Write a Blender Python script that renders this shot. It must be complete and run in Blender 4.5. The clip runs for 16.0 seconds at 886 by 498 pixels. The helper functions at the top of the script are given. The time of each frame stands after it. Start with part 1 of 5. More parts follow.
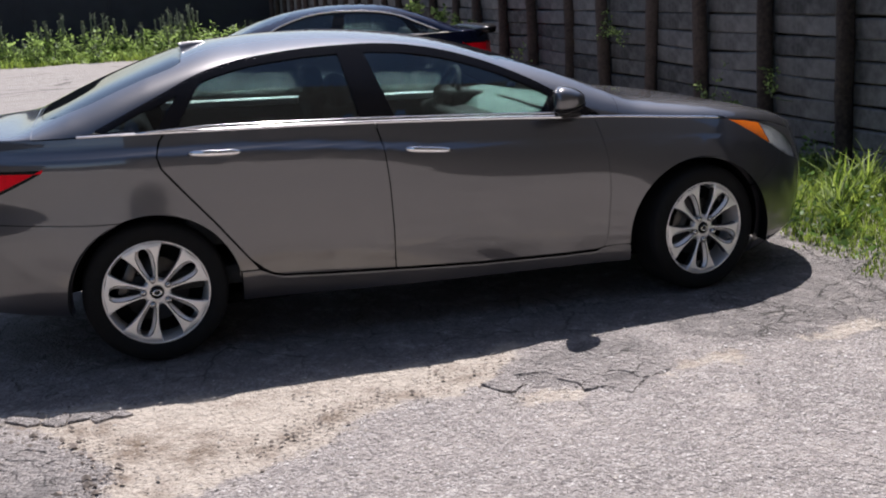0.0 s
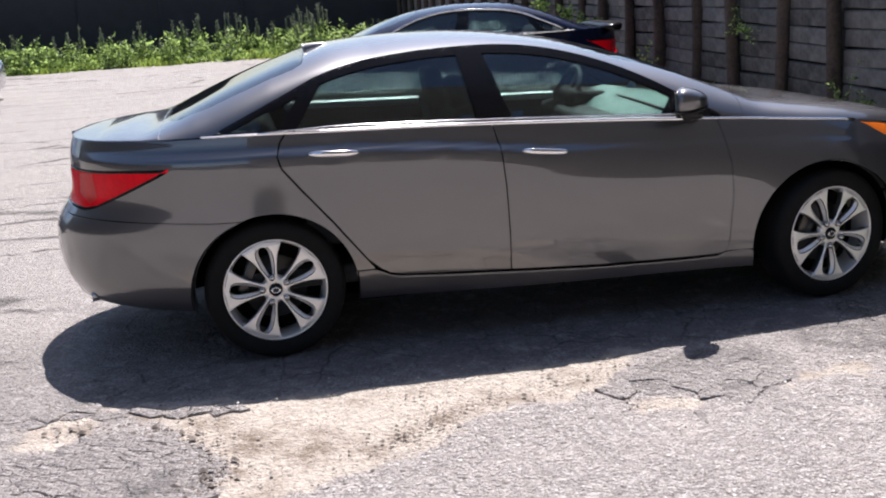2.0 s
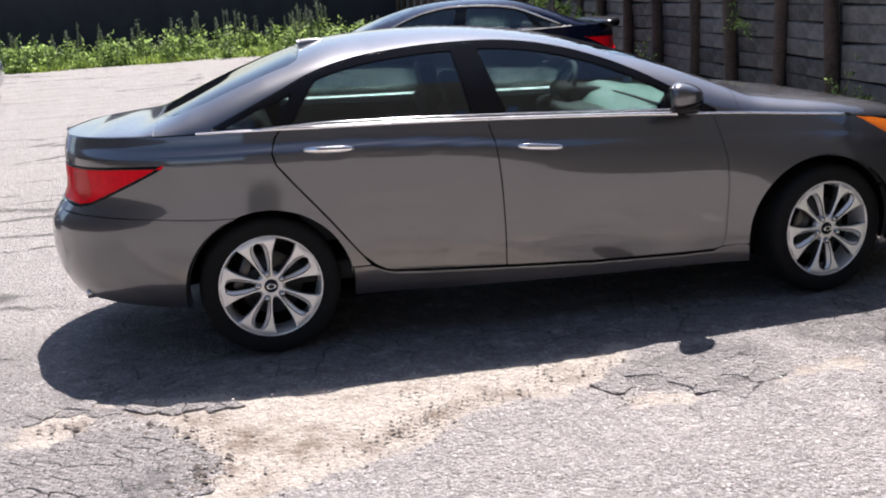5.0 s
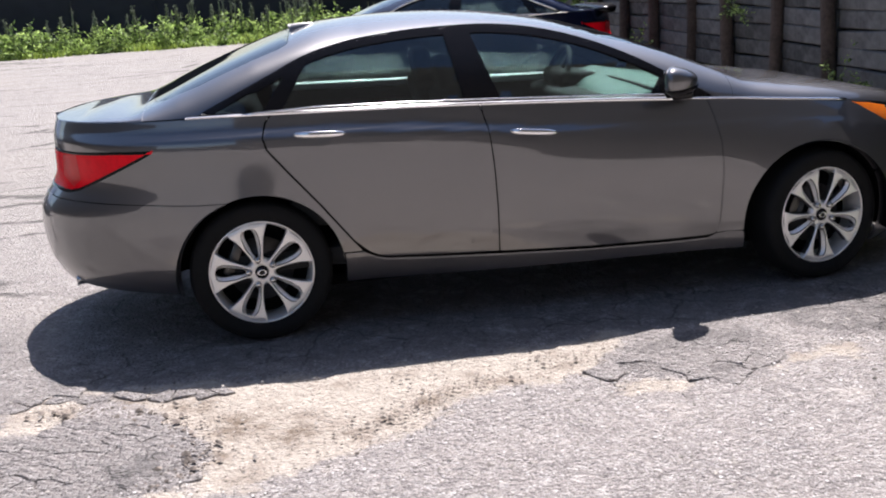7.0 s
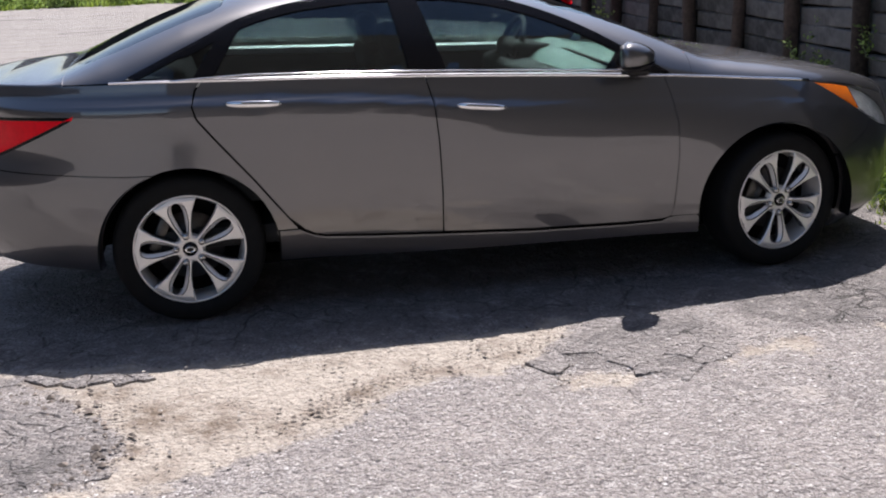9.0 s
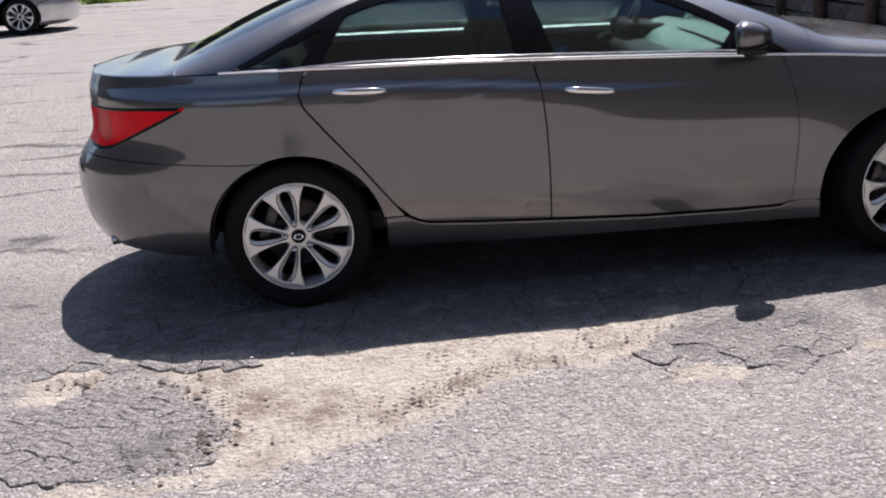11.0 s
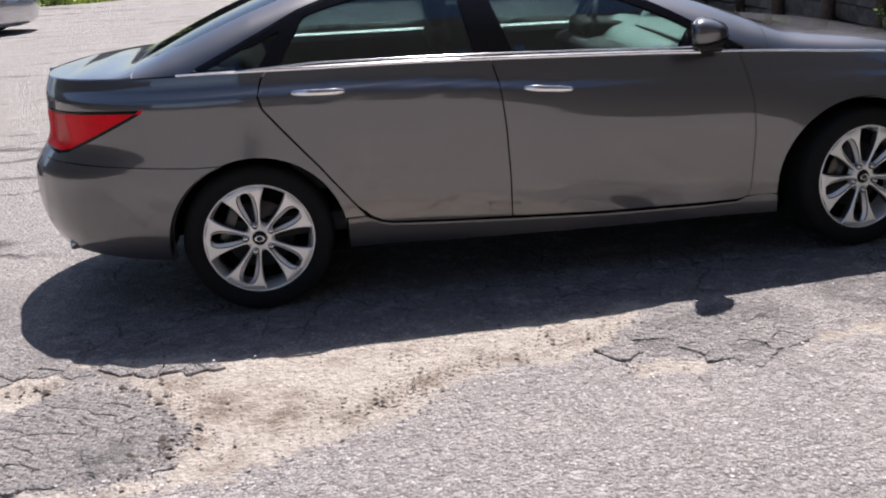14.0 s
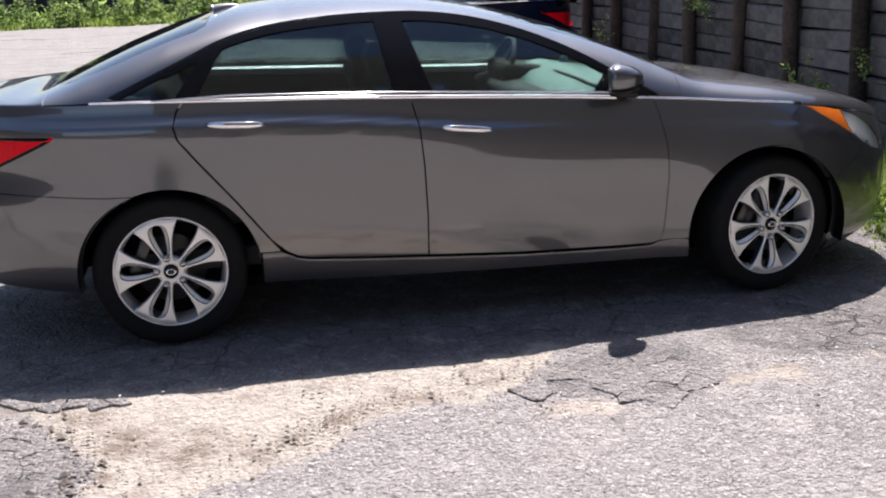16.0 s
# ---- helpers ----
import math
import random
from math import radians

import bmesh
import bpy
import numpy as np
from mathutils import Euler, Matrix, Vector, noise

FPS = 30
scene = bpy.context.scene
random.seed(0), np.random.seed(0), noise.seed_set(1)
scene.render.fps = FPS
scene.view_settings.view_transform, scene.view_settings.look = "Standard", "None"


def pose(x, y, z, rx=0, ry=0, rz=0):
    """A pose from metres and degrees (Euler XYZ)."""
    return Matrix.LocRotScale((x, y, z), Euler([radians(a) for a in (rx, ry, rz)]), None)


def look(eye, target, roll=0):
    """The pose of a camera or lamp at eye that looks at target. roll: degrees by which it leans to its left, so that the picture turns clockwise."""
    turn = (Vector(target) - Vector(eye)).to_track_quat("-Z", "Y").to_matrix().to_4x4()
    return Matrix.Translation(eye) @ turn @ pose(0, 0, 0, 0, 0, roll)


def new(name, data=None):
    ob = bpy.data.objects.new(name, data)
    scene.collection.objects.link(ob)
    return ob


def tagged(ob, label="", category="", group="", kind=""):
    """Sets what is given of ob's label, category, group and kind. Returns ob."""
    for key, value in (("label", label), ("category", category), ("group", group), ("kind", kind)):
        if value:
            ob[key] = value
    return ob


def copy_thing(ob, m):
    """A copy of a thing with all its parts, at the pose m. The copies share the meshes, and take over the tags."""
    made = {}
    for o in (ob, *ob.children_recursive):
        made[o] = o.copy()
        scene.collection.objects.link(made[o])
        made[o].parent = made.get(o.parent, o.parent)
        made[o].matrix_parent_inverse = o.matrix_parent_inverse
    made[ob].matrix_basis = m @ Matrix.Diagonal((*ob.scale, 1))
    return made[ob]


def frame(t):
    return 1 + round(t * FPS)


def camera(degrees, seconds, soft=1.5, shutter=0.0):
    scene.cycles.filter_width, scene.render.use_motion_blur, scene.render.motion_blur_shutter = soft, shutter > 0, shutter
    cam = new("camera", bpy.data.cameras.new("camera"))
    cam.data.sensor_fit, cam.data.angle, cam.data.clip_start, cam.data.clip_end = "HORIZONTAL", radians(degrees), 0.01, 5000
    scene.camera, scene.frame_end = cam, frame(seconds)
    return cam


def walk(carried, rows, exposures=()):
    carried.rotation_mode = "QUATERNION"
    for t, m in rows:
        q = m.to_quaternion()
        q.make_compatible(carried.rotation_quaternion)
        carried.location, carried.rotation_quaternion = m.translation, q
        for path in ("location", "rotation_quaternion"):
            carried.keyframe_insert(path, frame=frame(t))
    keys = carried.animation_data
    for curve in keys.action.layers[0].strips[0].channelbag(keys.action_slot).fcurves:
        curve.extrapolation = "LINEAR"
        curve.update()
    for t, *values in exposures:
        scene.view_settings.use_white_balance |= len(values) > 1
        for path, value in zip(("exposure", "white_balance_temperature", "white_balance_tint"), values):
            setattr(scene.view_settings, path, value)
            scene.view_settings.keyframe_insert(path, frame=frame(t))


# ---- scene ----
cam = camera(43.0, 16.0, 2.0)
PATH = [
    (0, (-0.078, -5.156, 1.654), (0.448, -3.283, 1.191), -2.9),
    (0.5, (-0.042, -5.139, 1.659), (0.365, -3.237, 1.197), -2.8),
    (1, (-0.041, -5.147, 1.651), (0.261, -3.221, 1.203), -2.1),
    (1.5, (-0.034, -5.149, 1.675), (0.254, -3.223, 1.219), -2.6),
    (2, (-0.032, -5.147, 1.672), (0.279, -3.225, 1.215), -3.5),
    (2.5, (-0.024, -5.154, 1.662), (0.299, -3.234, 1.207), -3.7),
    (3, (-0.011, -5.154, 1.668), (0.3, -3.233, 1.208), -3.8),
    (5.5, (-0.008, -5.139, 1.659), (0.304, -3.218, 1.197), -3.6),
    (6, (-0.003, -5.127, 1.65), (0.316, -3.207, 1.188), -3.5),
    (6.5, (-0.006, -5.114, 1.651), (0.323, -3.198, 1.181), -3.5),
    (7, (0.019, -5.114, 1.643), (0.332, -3.198, 1.16), -3.6),
    (7.5, (0.032, -5.107, 1.65), (0.331, -3.194, 1.15), -3.7),
    (8, (0.087, -5.084, 1.631), (0.384, -3.173, 1.119), -2.7),
    (8.5, (0.176, -4.962, 1.652), (0.48, -3.062, 1.107), -3.2),
    (9, (0.154, -4.854, 1.637), (0.531, -2.967, 1.091), -1.9),
    (9.5, (0.166, -4.838, 1.635), (0.371, -2.926, 1.086), -2.1),
    (9.7, (0.197, -4.831, 1.65), (0.367, -2.918, 1.091), -2.4),
    (11.8, (0.269, -4.811, 1.626), (0.466, -2.906, 1.047), -5.3),
    (12, (0.277, -4.814, 1.619), (0.493, -2.915, 1.031), -5.7),
    (12.5, (0.28, -4.821, 1.623), (0.5, -2.931, 1.005), -5.5),
    (13, (0.281, -4.826, 1.63), (0.496, -2.941, 0.999), -5.0),
    (13.5, (0.275, -4.829, 1.636), (0.488, -2.94, 1.014), -4.5),
    (14, (0.275, -4.819, 1.648), (0.484, -2.915, 1.074), -4.2),
    (14.5, (0.29, -4.822, 1.649), (0.588, -2.911, 1.14), -3.5),
    (15, (0.288, -4.815, 1.648), (0.65, -2.918, 1.127), -3.2),
    (15.5, (0.271, -4.804, 1.65), (0.638, -2.908, 1.129), -2.8),
    (16, (0.261, -4.803, 1.627), (0.63, -2.905, 1.117), -1.7),
]
EXPOSURE = [(0, 0.59, 6200, 15), (1.5, 0.91, 6200, 15), (3, 1.00, 6200, 15), (6, 1.02, 6200, 15), (7.5, 0.91, 6200, 15), (9, 0.70, 6200, 15), (12, 0.68, 6200, 15), (13.5, 0.70, 6200, 15), (14.5, 0.70, 6200, 15), (15, 0.90, 6200, 15), (16, 0.98, 6200, 15)]
walk(cam, [(t, look(eye, target, roll)) for t, eye, target, roll in PATH], EXPOSURE)

# ---- world and sun ----
SUN = Vector((0.175, 0.52, 1.0)).normalized()      # towards the sun
world = bpy.data.worlds.new("sky")
scene.world = world
world.use_nodes = True
wn = world.node_tree
sky = wn.nodes.new("ShaderNodeTexSky")
sky.sky_type, sky.sun_disc = "NISHITA", False
sky.sun_elevation = math.asin(SUN.z)
sky.sun_rotation = math.atan2(SUN.x, SUN.y)
sky.air_density, sky.dust_density = 1.0, 1.2
wn.links.new(sky.outputs[0], wn.nodes["Background"].inputs[0])
wn.nodes["Background"].inputs[1].default_value = 0.072
sun = new("sun", bpy.data.lights.new("sun", "SUN"))
sun.data.energy, sun.data.angle, sun.data.color = 5.0, radians(0.53), (1.0, 0.95, 0.88)
sun.matrix_world = look(SUN * 30, (0, 0, 0))

# ---- materials ----


def mat(name, base, rough=0.6, metal=0.0, vary=0.25, grain=60.0, blot=3.0, bump=0.1, bump_scale=120.0, coat=0.0, spec=0.5, island=0.0, piece=0.0, tint=None):
    """A surface with grain and stains at two scales, fine relief and optional change from piece to piece."""
    m = bpy.data.materials.new(name)
    m.use_nodes = True
    nt, nodes = m.node_tree, m.node_tree.nodes
    b = nodes["Principled BSDF"]
    co = nodes.new("ShaderNodeTexCoord")
    fine, wide = nodes.new("ShaderNodeTexNoise"), nodes.new("ShaderNodeTexNoise")
    fine.inputs["Scale"].default_value, fine.inputs["Detail"].default_value = grain, 6
    wide.inputs["Scale"].default_value, wide.inputs["Detail"].default_value = blot, 5
    add = nodes.new("ShaderNodeMath")
    add.operation = "ADD"
    for n, k in ((fine, 0), (wide, 1)):
        nt.links.new(co.outputs["Object"], n.inputs["Vector"])
        nt.links.new(n.outputs["Fac"], add.inputs[k])
    value = add.outputs[0]
    if island or piece:
        rnd = nodes.new("ShaderNodeNewGeometry" if island else "ShaderNodeObjectInfo")
        mul = nodes.new("ShaderNodeMath")
        mul.operation = "MULTIPLY_ADD"
        nt.links.new(rnd.outputs["Random Per Island" if island else "Random"], mul.inputs[0])
        mul.inputs[1].default_value = island or piece
        nt.links.new(value, mul.inputs[2])
        sub = nodes.new("ShaderNodeMath")
        sub.operation = "SUBTRACT"
        nt.links.new(mul.outputs[0], sub.inputs[0])
        sub.inputs[1].default_value = (island or piece) / 2
        value = sub.outputs[0]
    rng = nodes.new("ShaderNodeMapRange")
    rng.inputs["From Min"].default_value, rng.inputs["From Max"].default_value = 0.6, 1.4
    nt.links.new(value, rng.inputs["Value"])
    ramp = nodes.new("ShaderNodeMix")
    ramp.data_type = "RGBA"
    lo = [c * (1 - vary) for c in base]
    hi = [min(1, c * (1 + vary)) for c in (tint or base)]
    ramp.inputs[6].default_value, ramp.inputs[7].default_value = (*lo, 1), (*hi, 1)
    nt.links.new(rng.outputs[0], ramp.inputs[0])
    nt.links.new(ramp.outputs[2], b.inputs["Base Color"])
    b.inputs["Roughness"].default_value, b.inputs["Metallic"].default_value = rough, metal
    b.inputs["Coat Weight"].default_value, b.inputs["Coat Roughness"].default_value, b.inputs["Coat IOR"].default_value = coat, 0.05, 1.9
    b.inputs["Specular IOR Level"].default_value = spec
    if bump:
        bn, bt = nodes.new("ShaderNodeBump"), nodes.new("ShaderNodeTexNoise")
        bt.inputs["Scale"].default_value, bt.inputs["Detail"].default_value = bump_scale, 4
        nt.links.new(co.outputs["Object"], bt.inputs["Vector"])
        nt.links.new(bt.outputs["Fac"], bn.inputs["Height"])
        bn.inputs["Strength"].default_value, bn.inputs["Distance"].default_value = bump, 0.01
        nt.links.new(bn.outputs[0], b.inputs["Normal"])
    return m


def glass(name, color, rough=0.0, ior=1.5):
    m = bpy.data.materials.new(name)
    m.use_nodes = True
    b = m.node_tree.nodes["Principled BSDF"]
    b.inputs["Base Color"].default_value = (*color, 1)
    b.inputs["Transmission Weight"].default_value, b.inputs["Roughness"].default_value, b.inputs["IOR"].default_value = 1.0, rough, ior
    return m


M_PAINT = mat("grey_metallic_paint", (0.120, 0.115, 0.118), 0.41, 0.90, 0.08, 900, 1.2, 0.0, coat=1.0)
M_NAVY = mat("navy_black_paint", (0.004, 0.007, 0.022), 0.07, 0.0, 0.10, 900, 1.2, 0.0, coat=0.0, spec=0.3)
M_SUVPAINT = mat("taupe_metallic_paint", (0.34, 0.325, 0.31), 0.22, 0.9, 0.10, 900, 1.2, 0.0, coat=1.0)
M_BLACK = mat("black_trim", (0.007, 0.006, 0.007), 0.25, 0, 0.2, 80, 3, 0.02, spec=0.3)
M_DARK = mat("dark_underside", (0.006, 0.006, 0.006), 0.9, 0, 0.3, 30, 3, 0.1, spec=0.1)
M_CLAD = mat("black_plastic_cladding", (0.022, 0.022, 0.022), 0.6, 0, 0.2, 300, 3, 0.1, 600)
M_CHROME = mat("chrome", (0.88, 0.88, 0.89), 0.10, 1.0, 0.03, 60, 3, 0.0)
M_ALLOY = mat("machined_alloy", (0.88, 0.86, 0.83), 0.36, 0.55, 0.06, 200, 8, 0.02, 500)
# dark grey alloy that carries the spokes' recess shade in its colour
M_ALLOYDK = mat("recess_shaded_alloy", (0.085, 0.083, 0.08), 0.30, 0.6, 0.1, 100, 8, 0.0)
M_RUBBER = mat("tyre_rubber", (0.007, 0.007, 0.007), 0.85, 0, 0.25, 50, 6, 0.15, 200, spec=0.3)
M_NUT = mat("dark_chrome_nut", (0.55, 0.54, 0.53), 0.25, 1.0, 0.1, 60, 10, 0.0)
M_STEEL = mat("brake_steel", (0.11, 0.105, 0.10), 0.4, 0.9, 0.2, 60, 10, 0.05)
M_RED = mat("red_lens", (0.90, 0.001, 0.012), 0.25, 0, 0.12, 40, 8, 0.0, coat=0.0, spec=0.15)
M_REDDK = mat("deep_red_lens", (0.66, 0.001, 0.005), 0.3, 0, 0.12, 40, 8, 0.0, coat=0.10, spec=0.2)
M_AMBER = mat("amber_lens", (0.95, 0.20, 0.008), 0.2, 0, 0.1, 40, 8, 0.0, coat=1.0)
M_LAMPIN = mat("lamp_reflector", (0.80, 0.84, 0.86), 0.22, 0.35, 0.35, 25, 15, 0.5, 22)
M_CLEAR = glass("clear_lens", (0.95, 0.97, 0.97))
M_TINT = glass("green_tinted_glass", (0.205, 0.285, 0.28), ior=1.75)
M_REARTINT = glass("rear_tinted_glass", (0.12, 0.16, 0.165))
M_BACKLIGHT = glass("dark_rear_window_glass", (0.04, 0.05, 0.06), ior=1.9)
M_SEAT = mat("dark_seat_fabric", (0.014, 0.013, 0.013), 0.9, 0, 0.2, 300, 4, 0.2, 500)
# sunlight on the dashboard and door ledges is put into these two base colours
M_DASH = mat("sunlit_grey_dashboard_plastic", (0.13, 0.20, 0.17), 0.6, 0, 0.1, 200, 4, 0.1, 700)
M_LEDGE = mat("sunlit_door_ledge", (0.85, 0.86, 0.84), 0.6, 0, 0.15, 120, 4, 0.05)
M_CABIN = mat("cabin_trim", (0.02, 0.02, 0.02), 0.8, 0, 0.2, 100, 4, 0.05)
M_BOARD = mat("weathered_grey_board", (0.125, 0.12, 0.117), 0.92, 0, 0.60, 14, 2.6, 0.8, 30, piece=0.5)
M_POST = mat("rusty_brown_post", (0.058, 0.041, 0.033), 0.92, 0, 0.7, 30, 4, 1.0, 25, piece=0.4)
M_EARTH = mat("dark_earth", (0.035, 0.03, 0.025), 1.0, 0, 0.4, 20, 3, 0.4, 30)
M_FARWALL = mat("black_painted_wall", (0.026, 0.027, 0.036), 0.8, 0, 0.3, 2.5, 0.3, 0.2, 8)
M_SILVER = mat("silver_paint", (0.62, 0.63, 0.65), 0.25, 0.8, 0.06, 900, 1.2, 0.0, coat=1.0)
# for the added walls out of view, dark so the car's reflections darken
M_BACKWALL = mat("unseen_dark_wall", (0.035, 0.033, 0.031), 0.9, 0, 0.15, 4, 0.4, 0.2, 30)
M_GRASS = mat("sunlit_grass", (0.11, 0.20, 0.028), 0.6, 0, 0.55, 9, 1.2, 0.0, island=1.1, tint=(0.24, 0.31, 0.055))
M_WEED = mat("weed_leaf", (0.17, 0.275, 0.065), 0.6, 0, 0.6, 9, 1.2, 0.0, island=1.1, tint=(0.30, 0.40, 0.12))
M_BROAD = mat("dark_broad_leaf", (0.05, 0.10, 0.022), 0.5, 0, 0.45, 9, 1.2, 0.0, island=0.9, tint=(0.10, 0.17, 0.04))
M_STALK = mat("grey_green_seed_stalk", (0.17, 0.20, 0.13), 0.8, 0, 0.4, 9, 1.2, 0.0, island=0.6)
M_DRY = mat("dry_straw", (0.26, 0.20, 0.10), 0.9, 0, 0.3, 9, 1.2, 0.0, island=0.6)
M_STONE = mat("pale_gravel", (0.42, 0.38, 0.34), 0.85, 0, 0.35, 60, 6, 0.2, 80, island=0.8)


def leafy(m, share):
    """Lets light through a thin leaf."""
    nt = m.node_tree
    b = nt.nodes["Principled BSDF"]
    tr, mx = nt.nodes.new("ShaderNodeBsdfTranslucent"), nt.nodes.new("ShaderNodeMixShader")
    nt.links.new(b.inputs["Base Color"].links[0].from_socket, tr.inputs["Color"])
    mx.inputs[0].default_value = share
    nt.links.new(b.outputs[0], mx.inputs[1])
    nt.links.new(tr.outputs[0], mx.inputs[2])
    nt.links.new(mx.outputs[0], nt.nodes["Material Output"].inputs["Surface"])


leafy(M_GRASS, 0.5)
leafy(M_WEED, 0.5)
leafy(M_BROAD, 0.4)
leafy(M_STALK, 0.25)


def asphalt():
    """Sun-bleached, worn asphalt: pale aggregate, sand washed over it in drifts, dark, finely cracked areas, and
    painted shade under the saloon.
    """
    m = bpy.data.materials.new("worn_asphalt")
    m.use_nodes = True
    nt, nodes = m.node_tree, m.node_tree.nodes
    b = nodes["Principled BSDF"]
    co = nodes.new("ShaderNodeTexCoord").outputs["Object"]

    def link(a, i):
        nt.links.new(a, i)

    def noise_tex(scale, detail=5, rough=0.6, vec=None):
        n = nodes.new("ShaderNodeTexNoise")
        n.inputs["Scale"].default_value, n.inputs["Detail"].default_value, n.inputs["Roughness"].default_value = scale, detail, rough
        link(vec or co, n.inputs["Vector"])
        return n.outputs["Fac"]

    def ramp(v, a, c):
        r = nodes.new("ShaderNodeMapRange")
        r.interpolation_type = "SMOOTHSTEP"
        r.inputs["From Min"].default_value, r.inputs["From Max"].default_value = a, c
        link(v, r.inputs["Value"])
        return r.outputs[0]

    def maths(op, a, c):
        n = nodes.new("ShaderNodeMath")
        n.operation = op
        for k, v in enumerate((a, c)):
            if isinstance(v, (int, float)):
                n.inputs[k].default_value = v
            else:
                link(v, n.inputs[k])
        return n.outputs[0]

    def mix(f, a, c):
        n = nodes.new("ShaderNodeMix")
        n.data_type = "RGBA"
        if isinstance(f, (int, float)):
            n.inputs[0].default_value = f
        else:
            link(f, n.inputs[0])
        for k, v in ((6, a), (7, c)):
            if isinstance(v, tuple):
                n.inputs[k].default_value = (*v, 1)
            else:
                link(v, n.inputs[k])
        return n.outputs[2]

    def attr(name):
        n = nodes.new("ShaderNodeAttribute")
        n.attribute_name = name
        return n.outputs["Fac"]

    grain = noise_tex(150, 4, 0.7)
    blot = noise_tex(1.7, 6)
    vor = nodes.new("ShaderNodeTexVoronoi")
    vor.inputs["Scale"].default_value = 62
    link(co, vor.inputs["Vector"])
    chips = ramp(vor.outputs["Color"], 0.55, 0.95)
    vor2 = nodes.new("ShaderNodeTexVoronoi")
    vor2.inputs["Scale"].default_value = 28
    link(co, vor2.inputs["Vector"])
    chips2 = ramp(vor2.outputs["Color"], 0.72, 0.98)
    tar = mix(ramp(grain, 0.3, 0.75), (0.15, 0.131, 0.124), (0.47, 0.425, 0.40))
    vor3 = nodes.new("ShaderNodeTexVoronoi")
    vor3.inputs["Scale"].default_value = 115
    link(co, vor3.inputs["Vector"])
    tar = mix(maths("MULTIPLY", ramp(vor3.outputs["Color"], 0.62, 0.90), 0.6), tar, (0.66, 0.615, 0.59))
    tar = mix(maths("MULTIPLY", ramp(vor3.outputs["Color"], 0.30, 0.12), 0.40), tar, (0.10, 0.09, 0.088))
    tar = mix(maths("MULTIPLY", chips, 0.5), tar, (0.62, 0.575, 0.55))
    tar = mix(maths("MULTIPLY", chips2, 0.35), tar, (0.74, 0.70, 0.67))
    tar = mix(maths("MULTIPLY", ramp(blot, 0.35, 0.7), 0.4), tar, (0.46, 0.41, 0.38))
    tar = mix(maths("MULTIPLY", ramp(noise_tex(2.6, 7, 0.65), 0.56, 0.72), 0.55), tar, (0.56, 0.50, 0.455))
    tar = mix(maths("MULTIPLY", ramp(noise_tex(13, 6, 0.75), 0.50, 0.66), 0.5), tar, (0.15, 0.132, 0.128))
    tar = mix(maths("MULTIPLY", ramp(noise_tex(48, 4, 0.7), 0.56, 0.68), 0.45), tar, (0.10, 0.088, 0.085))
    tar = mix(maths("MULTIPLY", attr("seams"), 0.4), tar, (0.33, 0.303, 0.272))
    # cracked areas and the saloon's deepened shadow both darken the colour here
    dark = maths("MULTIPLY", attr("craze_and_shade"), ramp(noise_tex(7, 5), 0.25, 0.55))
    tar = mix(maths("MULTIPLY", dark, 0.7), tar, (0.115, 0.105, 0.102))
    sand = mix(ramp(noise_tex(40, 6, 0.7), 0.3, 0.7), (0.34, 0.295, 0.248), (0.53, 0.466, 0.40))
    sand = mix(maths("MULTIPLY", ramp(noise_tex(4, 6, 0.65), 0.48, 0.70), 0.65), sand, (0.24, 0.19, 0.15))
    sand = mix(maths("MULTIPLY", ramp(noise_tex(21, 6, 0.7), 0.60, 0.74), 0.45), sand, (0.15, 0.115, 0.09))
    sand = mix(maths("MULTIPLY", attr("stain"), ramp(noise_tex(16, 6, 0.7), 0.30, 0.62)), sand, (0.17, 0.125, 0.09))
    ragged = maths("ADD", maths("MULTIPLY", maths("SUBTRACT", noise_tex(9, 10, 0.8), 0.5), 1.9), maths("MULTIPLY", maths("SUBTRACT", noise_tex(3.1, 4, 0.6), 0.5), 0.9))
    cover = ramp(maths("ADD", attr("sand"), ragged), 0.36, 0.72)
    col = mix(cover, tar, sand)
    # cracks: cell borders, warped
    warp = nodes.new("ShaderNodeTexNoise")
    warp.inputs["Scale"].default_value, warp.inputs["Detail"].default_value = 6, 5
    link(co, warp.inputs["Vector"])
    mv = nodes.new("ShaderNodeVectorMath")
    mv.operation = "MULTIPLY_ADD"
    link(warp.outputs["Color"], mv.inputs[0])
    mv.inputs[1].default_value = (0.22, 0.22, 0)
    link(co, mv.inputs[2])
    crack = []
    for sc, wd in ((2.2, 0.012), (6.5, 0.028)):
        v = nodes.new("ShaderNodeTexVoronoi")
        v.feature = "DISTANCE_TO_EDGE"
        v.inputs["Scale"].default_value = sc
        link(mv.outputs[0], v.inputs["Vector"])
        crack.append(ramp(v.outputs["Distance"], wd, 0.0))
    st = nodes.new("ShaderNodeVectorMath")
    st.operation = "MULTIPLY"
    link(mv.outputs[0], st.inputs[0])
    st.inputs[1].default_value = (0.22, 0.9, 1)
    vs = nodes.new("ShaderNodeTexVoronoi")
    vs.feature = "DISTANCE_TO_EDGE"
    vs.inputs["Scale"].default_value = 1.0
    link(st.outputs[0], vs.inputs["Vector"])
    seam = maths("MULTIPLY", ramp(vs.outputs["Distance"], 0.032, 0.0), maths("MULTIPLY", attr("seams"), ramp(noise_tex(1.7, 3), 0.40, 0.55)))
    broken = ramp(noise_tex(1.1, 4), 0.50, 0.66)
